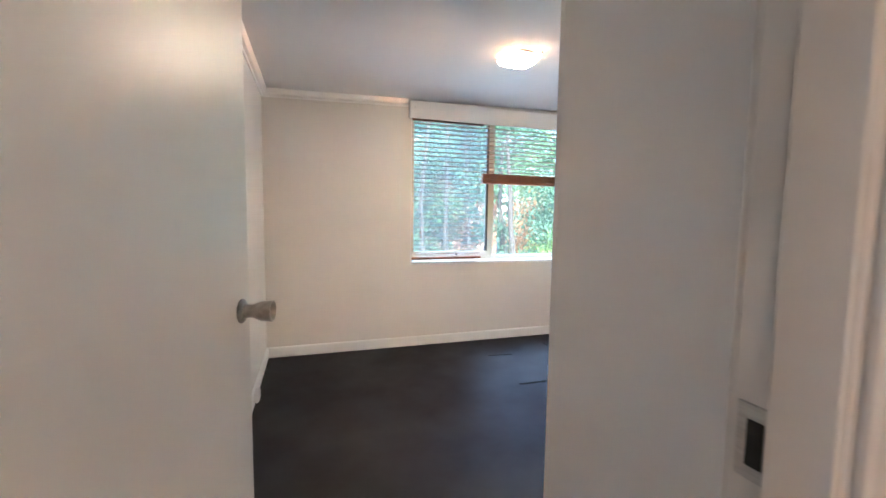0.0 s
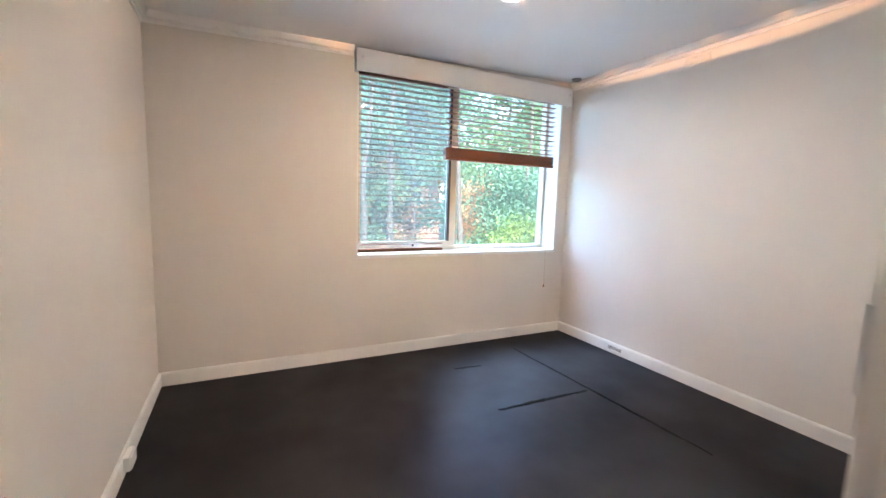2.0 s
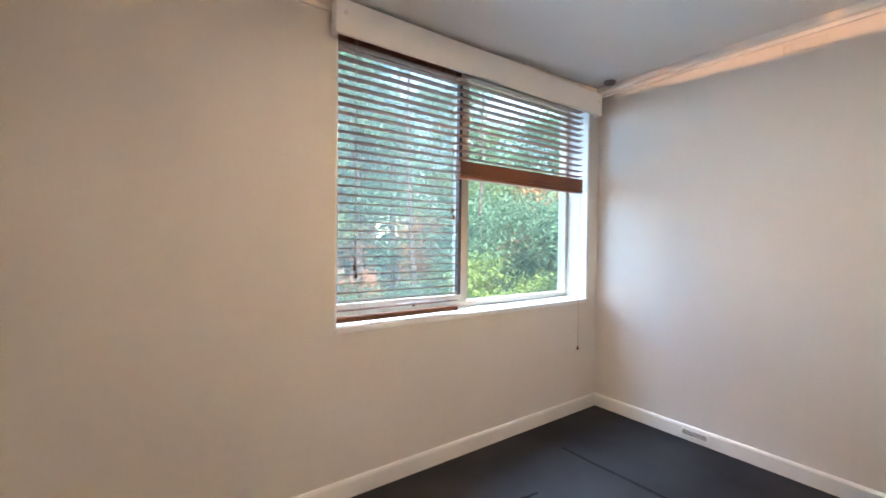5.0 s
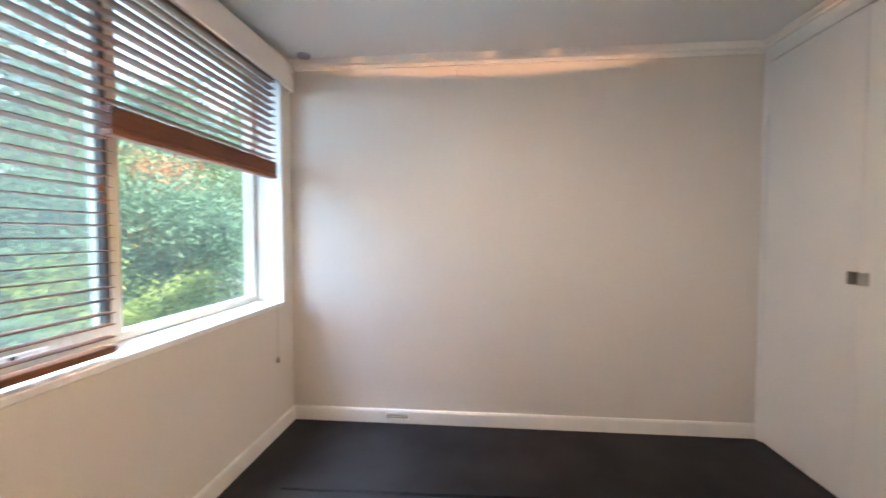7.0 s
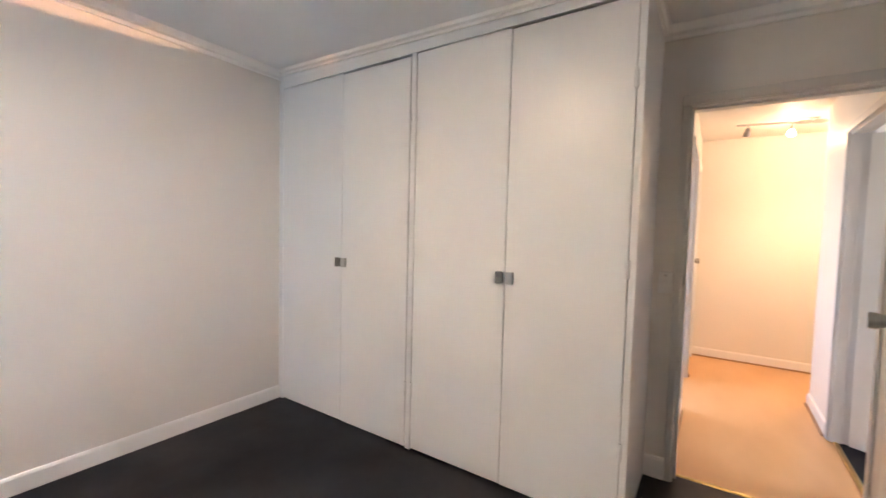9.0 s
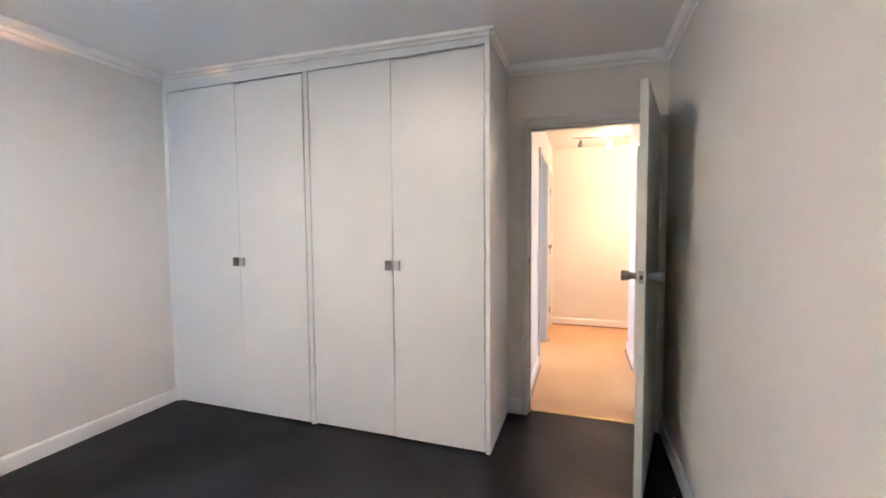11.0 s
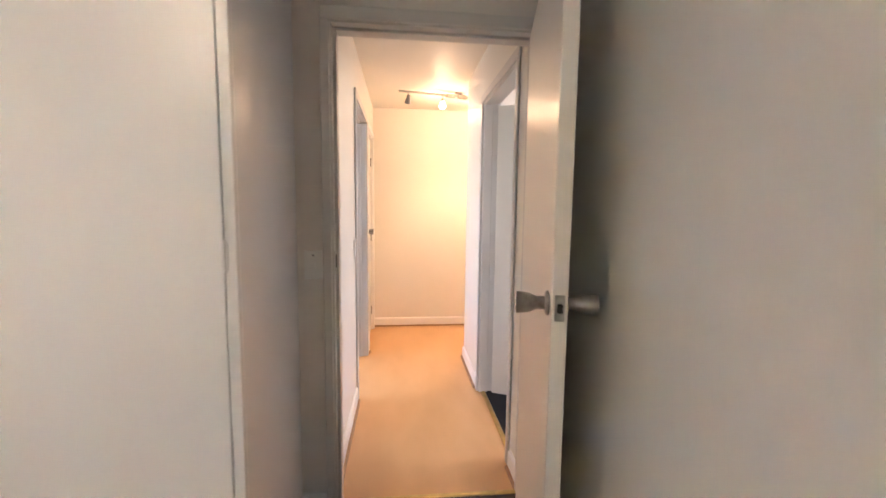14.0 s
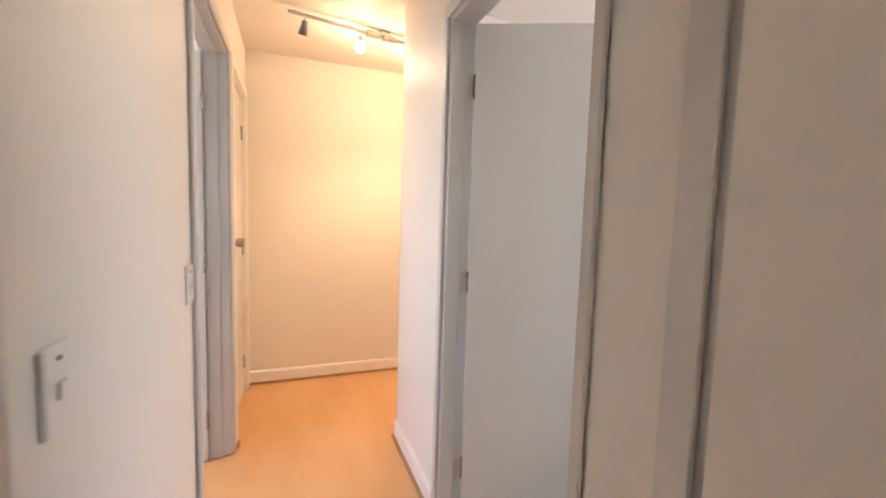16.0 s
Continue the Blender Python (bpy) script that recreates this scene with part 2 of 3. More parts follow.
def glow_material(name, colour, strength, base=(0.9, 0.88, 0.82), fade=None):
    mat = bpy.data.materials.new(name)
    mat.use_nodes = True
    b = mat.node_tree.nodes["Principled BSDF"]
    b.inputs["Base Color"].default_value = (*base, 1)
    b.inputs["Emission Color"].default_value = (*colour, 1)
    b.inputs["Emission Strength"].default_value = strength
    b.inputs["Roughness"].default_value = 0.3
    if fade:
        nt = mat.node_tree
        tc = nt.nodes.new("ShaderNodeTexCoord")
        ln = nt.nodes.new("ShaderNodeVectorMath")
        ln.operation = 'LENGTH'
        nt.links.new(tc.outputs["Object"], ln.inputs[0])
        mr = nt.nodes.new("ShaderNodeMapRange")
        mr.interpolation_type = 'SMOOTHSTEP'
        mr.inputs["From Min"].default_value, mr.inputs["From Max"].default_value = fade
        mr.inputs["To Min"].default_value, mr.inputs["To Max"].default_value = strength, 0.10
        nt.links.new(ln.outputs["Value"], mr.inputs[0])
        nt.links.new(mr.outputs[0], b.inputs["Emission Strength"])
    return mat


M_GLASS = glass_material("window_glass", (0.93, 0.96, 0.95))
M_SCREEN = glass_material("flyscreen_mesh", (0.84, 0.87, 0.87), 0.5, 0.022)
# Bulb glow put into the dish's emission: bright centre fading out, dim sides.
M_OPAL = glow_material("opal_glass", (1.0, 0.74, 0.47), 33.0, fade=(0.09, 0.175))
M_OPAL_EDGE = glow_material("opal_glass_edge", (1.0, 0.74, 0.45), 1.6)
M_BULB = glow_material("lit_bulb", (1.0, 0.80, 0.52), 5.0)

# ---- the bedroom: x to the east, y to the window wall, z up ----
E_X, WD_Y, S_Y, CEIL = 3.54, -3.10, -3.70, 2.435
SLOPE = 0.024                                      # the ceiling rises to the east
WD_X = 1.006                                       # free end of the wardrobe
WX0, WX1, WZ0, WZ1 = 1.36, 3.415, 0.866, 2.38      # window opening
DX0, DX1, DZ = 0.045, 0.862, 2.03                  # bedroom doorway
HW, HE, H_END, H_CEIL = 0.03, 0.90, -6.57, 2.39    # hall
RD0, RD1 = -4.85, -4.03                            # doorway to the west room
ED0, ED1 = -5.63, -4.83                            # doorway to the east room
E2_0, E2_1 = -6.45, -5.80                          # closed door in the hall
HC = -5.556                                        # corner where the hall turns west

solid("wall_north", boxes((-0.1, WX0, 0, 0.28, -0.1, 2.6), (WX1, 3.64, 0, 0.28, -0.1, 2.6), (WX0, WX1, 0, 0.28, -0.1, WZ0 - 0.03), (WX0, WX1, 0, 0.28, WZ1, 2.6)),
      M_WALL, "off-white painted plaster wall with the window opening", "wall")
solid("wall_east", boxes((E_X, 3.64, -3.80, 0, -0.1, 2.6)), M_WALL, "off-white painted plaster bedroom wall", "wall")
solid("wall_west", boxes((-0.1, 0, S_Y, 0, -0.1, 2.6)), M_WALL, "off-white painted plaster bedroom wall behind the door", "wall")
solid("wall_south", boxes((-0.1, DX0 - 0.03, S_Y - 0.1, S_Y, -0.1, 2.6), (DX1 + 0.03, E_X, S_Y - 0.1, S_Y, -0.1, 2.6), (DX0 - 0.03, DX1 + 0.03, S_Y - 0.1, S_Y, DZ + 0.03, 2.6)),
      M_WALL, "off-white painted plaster wall with the bedroom doorway", "wall")
solid("floor_bedroom", boxes((-0.1, 3.64, -3.79, 0.0, -0.1, 0)), M_CARPET, "dark charcoal bedroom carpet", "carpet")
def ceil(x):
    return CEIL + SLOPE * x


cb = boxes((-0.1, 3.64, -3.80, 0.25, 2.6, 2.7), (0, E_X, S_Y, 0, CEIL, 2.6))
for v in cb.verts:
    if v.co.z < 2.55:
        v.co.z = ceil(v.co.x)
solid("ceiling_bedroom", cb, M_CEIL, "flat white painted plaster ceiling", "ceiling")

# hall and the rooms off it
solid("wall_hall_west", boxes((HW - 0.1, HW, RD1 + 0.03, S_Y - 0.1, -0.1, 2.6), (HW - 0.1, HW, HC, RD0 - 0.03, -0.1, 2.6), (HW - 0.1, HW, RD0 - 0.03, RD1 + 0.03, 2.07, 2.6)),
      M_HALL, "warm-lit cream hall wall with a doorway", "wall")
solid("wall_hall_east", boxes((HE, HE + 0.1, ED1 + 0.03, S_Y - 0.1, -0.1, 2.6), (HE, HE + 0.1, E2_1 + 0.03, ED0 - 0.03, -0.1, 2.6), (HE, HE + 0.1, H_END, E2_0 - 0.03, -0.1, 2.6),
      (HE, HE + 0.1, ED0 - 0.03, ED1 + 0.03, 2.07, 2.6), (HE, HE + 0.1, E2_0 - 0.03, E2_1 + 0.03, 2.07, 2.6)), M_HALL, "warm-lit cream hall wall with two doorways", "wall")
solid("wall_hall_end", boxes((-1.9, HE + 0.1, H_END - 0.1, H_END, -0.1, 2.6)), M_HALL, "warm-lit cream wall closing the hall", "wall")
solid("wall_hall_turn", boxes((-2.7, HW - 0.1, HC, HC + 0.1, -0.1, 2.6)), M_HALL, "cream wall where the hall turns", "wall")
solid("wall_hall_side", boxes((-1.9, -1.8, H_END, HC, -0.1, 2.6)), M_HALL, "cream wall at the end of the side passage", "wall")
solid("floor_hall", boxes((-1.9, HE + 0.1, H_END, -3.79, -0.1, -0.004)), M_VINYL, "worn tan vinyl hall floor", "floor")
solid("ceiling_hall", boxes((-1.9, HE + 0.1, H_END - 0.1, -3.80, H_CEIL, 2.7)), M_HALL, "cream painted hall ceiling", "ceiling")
solid("floor_west_room", boxes((-2.7, -0.005, HC + 0.1, -2.6, -0.1, -0.002)), M_CARPET, "dark charcoal carpet in the next room", "carpet")
solid("ceiling_west_room", boxes((-2.7, HW - 0.1, HC + 0.1, -2.6, CEIL, 2.7)), M_CEIL, "white ceiling of the next room", "ceiling")
solid("wall_west_room_north", boxes((-2.7, -0.1, -2.6, -2.5, -0.1, 2.7)), M_WALL, "off-white wall of the next room", "wall")
solid("wall_west_room_west", boxes((-2.8, -2.7, HC, -2.5, -0.1, 0.9), (-2.8, -2.7, HC, -2.5, 2.2, 2.7), (-2.8, -2.7, HC, -5.0, 0.9, 2.2), (-2.8, -2.7, -3.1, -2.5, 0.9, 2.2)),
      M_WALL, "off-white wall with a window opening", "wall")
solid("floor_east_room", boxes((HE + 0.1, 2.8, -6.75, -3.8, -0.1, -0.003)), M_VINYL, "tan vinyl floor of the side room", "floor")
solid("ceiling_east_room", boxes((HE + 0.1, 2.8, -6.75, -3.8, H_CEIL, 2.7)), M_CEIL, "white ceiling of the side room", "ceiling")
solid("wall_east_room_south", boxes((HE + 0.1, 2.8, -6.85, -6.75, -0.1, 2.7)), M_WALL, "off-white wall of the side room", "wall")
solid("wall_east_room_north", boxes((E_X, 3.7, -3.9, -3.8, -0.1, 2.7), (HE + 0.1, E_X, -3.86, -3.8, -0.1, 2.7)), M_WALL, "off-white wall of the side room", "wall")
solid("wall_east_room_east", boxes((2.8, 2.9, -6.85, -3.86, -0.1, 0.9), (2.8, 2.9, -6.85, -3.86, 2.2, 2.7), (2.8, 2.9, -6.85, -6.2, 0.9, 2.2), (2.8, 2.9, -4.4, -3.86, 0.9, 2.2)),
      M_WALL, "off-white wall with a window opening", "wall")


# ---- skirting, cornice, door linings ----
SKIRT = [(0, 0), (-0.016, 0), (-0.016, 0.082), (-0.011, 0.093), (-0.004, 0.096), (0, 0.096)]


def run(name, section, a, b, z, mat, label, category):
    """A moulding from a to b whose back lies on the wall to the left of the way."""
    za, zb = z if isinstance(z, tuple) else (z, z)
    a, b = Vector((*a, za)), Vector((*b, zb))
    d = b - a
    ang, rise = math.degrees(math.atan2(d.y, d.x)), math.degrees(math.asin(d.z / d.length))
    return solid(name, prism(section, d.length), mat, label, category, m=pose(a.x, a.y, a.z, 0, -rise, ang))


WSK = "white gloss skirting board along the bedroom carpet"
run("baseboard_north", SKIRT, (0.016, 0), (E_X - 0.016, 0), 0, M_TRIM, WSK, "skirting board")
run("baseboard_west", SKIRT, (0, S_Y), (0, 0), 0, M_TRIM, WSK, "skirting board")
run("baseboard_east", SKIRT, (E_X, 0), (E_X, WD_Y), 0, M_TRIM, WSK, "skirting board")
run("baseboard_south", [(p, q * 1.25) for p, q in SKIRT], (WD_X, S_Y), (DX1 + 0.042, S_Y), 0, M_TRIM, "short white skirting block beside the doorway", "skirting board")
HSK = "white skirting board along the hall floor"
for nm, a, b in (("baseboard_hall_end", (HE, H_END), (-1.8, H_END)), ("baseboard_hall_east", (HE, S_Y - 0.1), (HE, ED1 + 0.06)), ("baseboard_hall_east_far", (HE, ED0 - 0.06), (HE, E2_1 + 0.06)),
                 ("baseboard_hall_west", (HW, HC), (HW, RD0 - 0.06)), ("baseboard_hall_west_near", (HW, RD1 + 0.06), (HW, S_Y - 0.1)), ("baseboard_hall_turn", (-1.8, HC), (HW, HC))):
    run(nm, SKIRT, a, b, 0.0, M_TRIM, HSK, "skirting board")
    run(nm.replace("baseboard", "trim_scotia"), [(-0.016, 0), (-0.030, 0), (-0.027, 0.008), (-0.021, 0.013), (-0.016, 0.014)], a, b, 0.0, M_SCOTIA, "brown timber scotia at the foot of the skirting", "moulding")

CORN = [(0, 0.004), (0, -0.066), (-0.012, -0.066), (-0.013, -0.050), (-0.005, -0.047), (-0.005, -0.040), (-0.030, -0.036), (-0.036, -0.028), (-0.047, -0.006), (-0.048, 0.004)]
CORN2 = [(0, 0.004), (0, -0.040), (-0.011, -0.040), (-0.012, -0.028), (-0.004, -0.025), (-0.004, -0.020), (-0.026, -0.016), (-0.032, -0.004), (-0.033, 0.004)]
CL = "white stepped plaster cornice under the ceiling"
for nm, a, b in (("cornice_east", (E_X, 0), (E_X, WD_Y)), ("cornice_north", (0, 0), (1.33, 0)), ("cornice_west", (0, S_Y), (0, 0)), ("cornice_south", (WD_X, S_Y), (0, S_Y)),
                 ("cornice_wardrobe", (E_X, WD_Y), (WD_X - 0.033, WD_Y)), ("cornice_wardrobe_side", (WD_X, WD_Y + 0.033), (WD_X, S_Y))):
    run(nm, CORN2 if "wardrobe" in nm else CORN, a, b, (ceil(a[0]) - 0.002, ceil(b[0]) - 0.002), M_TRIM, CL, "cornice")


def door_lining(name, along, lo, hi, near, far, top, mat, label, stop=0.045, stop_side=1):
    """A lined doorway: jambs, head, stops and architraves on both faces. along: the axis of the opening's width."""
    root = thing(name, label, "door frame", kind="structure")

    def bar(nm, u0, u1, v0, v1, z0, z1, bev=0.002):
        r = (u0, u1, v0, v1) if along == 'x' else (v0, v1, u0, u1)
        part(nm, boxes((*r, z0, z1), bevel=bev), mat, root)
    a, b = min(near, far), max(near, far)
    bar("jamb", lo - 0.03, lo, a - 0.002, b + 0.002, 0, top)
    bar("jamb", hi, hi + 0.03, a - 0.002, b + 0.002, 0, top)
    bar("head", lo - 0.03, hi + 0.03, a - 0.002, b + 0.002, top, top + 0.03)
    s0, s1 = (a + 0.0, b - 0.040) if stop_side > 0 else (a + 0.040, b - 0.0)
    bar("stop", lo, lo + 0.012, s0, s1, 0, top)
    bar("stop", hi - 0.012, hi, s0, s1, 0, top)
    bar("stop", lo + 0.012, hi - 0.012, s0, s1, top - 0.012, top)
    for v0, v1 in ((a - 0.016, a - 0.002), (b + 0.002, b + 0.016)):
        bar("architrave", lo - 0.042, lo - 0.006, v0, v1, 0, top + 0.006, 0.004)
        bar("architrave", hi + 0.006, hi + 0.042, v0, v1, 0, top + 0.006, 0.004)
        bar("architrave", lo - 0.042, hi + 0.042, v0, v1, top + 0.006, top + 0.058, 0.004)
    return root


dl = door_lining("door_frame_1", 'x', DX0, DX1, S_Y - 0.1, S_Y, DZ, M_ARCH, "grey-white painted timber frame of the bedroom doorway")
door_lining("door_frame_2", 'y', RD0, RD1, HW - 0.1, HW, 2.04, M_ARCH, "grey-white painted timber frame of the next room", stop_side=-1)
door_lining("door_frame_3", 'y', ED0, ED1, HE, HE + 0.1, 2.04, M_ARCH, "white painted timber frame of the side room", stop_side=-1)
door_lining("door_frame_4", 'y', E2_0, E2_1, HE, HE + 0.1, 2.04, M_TRIM, "white painted timber frame round a closed door", stop_side=-1)
strike = part("strike_plate", boxes((DX1 - 0.004, DX1 - 0.0005, -3.737, -3.705, 1.065, 1.15), bevel=0.0015), M_STEEL, dl, "worn steel strike plate")
# dark block on the plate, in place of the shade inside its hole
part("latch_hole_shade", boxes((DX1 - 0.0055, DX1 - 0.0035, -3.735, -3.718, 1.082, 1.133)), M_DARK, strike)

run("trim_threshold_bedroom", [(0, 0), (-0.028, 0), (-0.024, 0.005), (-0.014, 0.007), (-0.004, 0.005)], (DX0, -3.775), (DX1, -3.775), 0, M_BRASS, "thin brass carpet strip in the bedroom doorway", "threshold strip")
run("trim_threshold_west", [(0, 0), (-0.03, 0), (-0.026, 0.005), (-0.015, 0.007), (-0.004, 0.005)], (0.012, RD1), (0.012, RD0), 0, M_BRASS, "brass carpet strip in the next room's doorway", "threshold strip")


# ---- doors ----
KNOB = [(0.0, 0), (0.029, 0), (0.030, 0.003), (0.026, 0.007), (0.0165, 0.009), (0.0160, 0.028), (0.0195, 0.036), (0.0240, 0.048), (0.0262, 0.071), (0.0257, 0.0745), (0.0240, 0.0745), (0.0228, 0.070), (0.0205, 0.061), (0.0, 0.058)]


def door_leaf(name, width, height, m, label, knob_side=(1, -1), knob=True, knob_z=1.108):
    """Local x along the leaf from the hinge, y through it (0 to -0.035)."""
    root = thing(name, label, "door", m, kind="structure")
    leaf = part("leaf", boxes((0.003, width, -0.036, 0, 0.008, height), bevel=0.002), M_DOOR, root)
    if knob:
        for side in knob_side:
            y, rx = (0.0, -90) if side > 0 else (-0.036, 90)
            k = part("door_knob", lathe(KNOB), M_KNOB, root, "satin steel door knob", pose(width - 0.052, y, knob_z, rx, 0, 0), smooth=True)
            part("rose_plate", lathe([(0, 0), (0.028, 0), (0.028, 0.002), (0.025, 0.004), (0, 0.004)]), M_KNOB, k, smooth=True)
        part("latch_plate", boxes((width - 0.001, width + 0.0015, -0.029, -0.007, knob_z - 0.03, knob_z + 0.03), bevel=0.0005), M_KNOB, root, "steel latch plate")
        # dark block coloured like the shade of the bolt hole
        part("bolt_hole_shade", boxes((width, width + 0.010, -0.024, -0.012, knob_z - 0.010, knob_z + 0.010), bevel=0.002), M_DARK, root)
    for z in (0.22, 1.02, 1.80):
        part("hinge", tube(bmesh.new(), (0.0, 0.006, z - 0.045), (0.0, 0.006, z + 0.045), 0.006, 0.006, 10), M_KNOB, root, smooth=True)
    return root


door_leaf("door_1", 0.832, 2.02, pose(0.043, -3.698, 0, 0, 0, 77.5), "open flush cream-white door with satin steel knobs")
door_leaf("door_2", 0.80, 2.02, pose(HW - 0.1, RD0 + 0.01, 0, 0, 0, 155), "open flush white door of the next room")
door_leaf("door_3", 0.78, 2.02, pose(HE + 0.1, ED0 + 0.036, 0, 0, 0, 2), "open flush white door of the side room")
door_leaf("door_4", 0.70, 2.02, pose(HE + 0.056, E2_0 + 0.01, 0, 0, 0, 90) @ pose(0, 0.036, 0), "closed flush white door in the hall", knob_side=(1,))

# ---- window ----
win = thing("window_1", "cream two-pane sliding window with flyscreen and white sill", "window", kind="structure")
part("window_sill", boxes((WX0 + 0.001, WX1 - 0.001, -0.006, 0.28, WZ0 - 0.03, WZ0), bevel=0.004), M_SILL, win, "white painted sill board")
part("reveal", boxes((WX1 - 0.012, WX1 - 0.001, 0.004, 0.277, WZ0, WZ1)), M_SILL, win)
part("reveal", boxes((WX0 + 0.001, WX0 + 0.012, 0.004, 0.277, WZ0, WZ1)), M_SILL, win)
FX0, FX1, FZ0 = WX0 + 0.012, WX1 - 0.012, WZ0 + 0.004
part("window_frame", boxes((FX0, FX1, 0.185, 0.255, FZ0, FZ0 + 0.035), (FX0, FX1, 0.185, 0.255, WZ1 - 0.022, WZ1), (FX0, FX0 + 0.03, 0.185, 0.255, FZ0 + 0.035, WZ1 - 0.022), (FX1 - 0.03, FX1, 0.185, 0.255, FZ0 + 0.035, WZ1 - 0.022)), M_FRAME, win)
part("mullion", boxes((2.275, 2.352, 0.183, 0.257, FZ0 + 0.035, WZ1 - 0.022), bevel=0.003), M_FRAME, win)
sash = part("sash", boxes((FX0 + 0.03, 2.275, 0.165, 0.195, FZ0 + 0.035, FZ0 + 0.085), (FX0 + 0.03, 2.275, 0.165, 0.195, WZ1 - 0.055, WZ1 - 0.022), (FX0 + 0.03, FX0 + 0.06, 0.165, 0.195, FZ0 + 0.085, WZ1 - 0.055)), M_FRAME, win)
part("gasket", boxes((2.252, 2.275, 0.161, 0.193, FZ0 + 0.085, WZ1 - 0.055)), M_GASKET_AND_SLOT, sash, "dark sliding-sash stile")
part("sash_handle", boxes((1.80, 2.02, 0.151, 0.165, FZ0 + 0.05, FZ0 + 0.066), (1.89, 1.92, 0.143, 0.151, FZ0 + 0.048, FZ0 + 0.068), bevel=0.002), M_PLASTIC, sash, "white pull handle with dark latch")
part("latch", boxes((1.895, 1.915, 0.137, 0.1435, FZ0 + 0.042, FZ0 + 0.064), bevel=0.002), M_DARK, sash)
pane = part("pane", boxes((FX0 + 0.06, 2.252, 0.177, 0.181, FZ0 + 0.085, WZ1 - 0.055)), M_GLASS, win)
pane2 = part("pane", boxes((2.352, FX1 - 0.03, 0.215, 0.219, FZ0 + 0.035, WZ1 - 0.022)), M_GLASS, win)
screen = part("flyscreen", boxes((FX0 + 0.03, 2.275, 0.237, 0.239, FZ0 + 0.035, WZ1 - 0.022)), M_SCREEN, win, "grey flyscreen mesh")
for z in (1.02, 1.12):
    part("catch", boxes((2.345, 2.360, 0.19, 0.21, z, z + 0.03), bevel=0.003), M_DARK, win)
for o in (pane, pane2, screen):
    o.visible_shadow = False

# pelmet board over the window
pel = thing("pelmet", "white painted timber pelmet board above the blinds", "pelmet")
part("front_board", boxes((1.335, 3.475, -0.062, -0.044, 2.285, 2.452), bevel=0.003), M_TRIM, pel)
part("top_board", boxes((1.335, 3.475, -0.044, -0.002, 2.432, 2.452)), M_TRIM, pel)
part("end_board", boxes((1.335, 1.353, -0.044, -0.002, 2.285, 2.432)), M_TRIM, pel)
part("end_board", boxes((3.457, 3.475, -0.044, -0.002, 2.285, 2.432)), M_TRIM, pel)
for x in (1.385, 3.44):
    part("screw_cap", lathe([(0, 0), (0.012, 0), (0.010, 0.004), (0, 0.006)], 14), M_PLASTIC, pel, "", pose(x, -0.062, 2.39, 90, 0, 0), smooth=True)


def slat_bm(x0, x1, w=0.05, t=0.003):
    bm = bmesh.new()
    vs = []
    for x in (x0, x1):
        ring = [(-w / 2, 0), (-w / 4, 0.0015), (0, 0.002), (w / 4, 0.0015), (w / 2, 0)]
        up = [bm.verts.new((x, y, z + t)) for y, z in ring]
        dn = [bm.verts.new((x, y, z)) for y, z in reversed(ring)]
        vs.append(up + dn)
    n = len(vs[0])
    for i in range(n):
        bm.faces.new([vs[0][i], vs[0][(i + 1) % n], vs[1][(i + 1) % n], vs[1][i]])
    bm.faces.new(vs[0]), bm.faces.new(vs[1])
    bmesh.ops.recalc_face_normals(bm, faces=bm.faces)
    return bm


def blind(name, x0, x1, zs, rail_z, stack, label, cords, ladder, rail_m=None, valance=True):
    root = thing(name, label, "venetian blind", pose(0, 0.03, 0), group="venetian blinds")
    part("headrail", boxes((x0, x1, -0.025, 0.03, 2.284 if valance else 2.322, WZ1), bevel=0.002), M_SLAT, root)
    if valance:
        part("valance", boxes((x0 - 0.004, x1 + 0.004, -0.034, -0.026, 2.278, 2.335), bevel=0.003), M_SLAT, root, "brown timber valance strip")
    me = mesh_of("slat", slat_bm(x0, x1), M_SLAT)
    for i, z in enumerate(zs):
        s = new("slat", me)
        s.parent = root
        s.matrix_local = pose(0, 0, z, random.uniform(-2, 2) - 2, random.uniform(-0.08, 0.08), 0)
    for i in range(stack):
        s = new("slat", me)
        s.parent = root
        s.matrix_local = pose(0, random.uniform(-0.002, 0.002), rail_z + 0.026 + i * 0.0042, 0, 0, 0)
    part("bottom_rail", boxes((x0 - 0.002, x1 + 0.002, -0.026, 0.026, rail_z, rail_z + 0.024), bevel=0.004), M_RAIL, root, "reddish-brown timber bottom rail", rail_m)
    for x in ladder:
        for y in (-0.027, 0.027):
            part("ladder_cord", tube(bmesh.new(), (x, y, rail_z + 0.02), (x, y, 2.31), 0.0009, 0.0009, 5), M_CORD, root)
    for x, z in cords:
        c = part("pull_cord", tube(bmesh.new(), (x, -0.040, z), (x, -0.036, 2.305), 0.0010, 0.0010, 6), M_CORD, root)
        part("tassel", lathe([(0, 0), (0.008, 0.001), (0.009, 0.012), (0.005, 0.026), (0.003, 0.032), (0, 0.033)], 12), M_RAIL, c, "dark wooden cord tassel", pose(x, -0.040, z - 0.03), smooth=True)
    return root


PITCH = 0.0452
blind("venetian_blind", 1.374, 2.135, [2.255 - PITCH * i for i in range(30)], 0.888, 0, "lowered brown wooden venetian blind with open slats", [(1.46, 1.18), (1.467, 1.14), (2.075, 1.50), (2.083, 1.46)], (1.52, 1.98))
blind("venetian_blind", 2.141, 3.345, [2.3072 - PITCH * i for i in range(12)], 1.685, 19, "half-raised brown wooden venetian blind with stacked slats", [(3.297, 0.51)], (2.30, 2.75, 3.19), valance=False)

# ---- built-in wardrobe ----
def wardrobe():
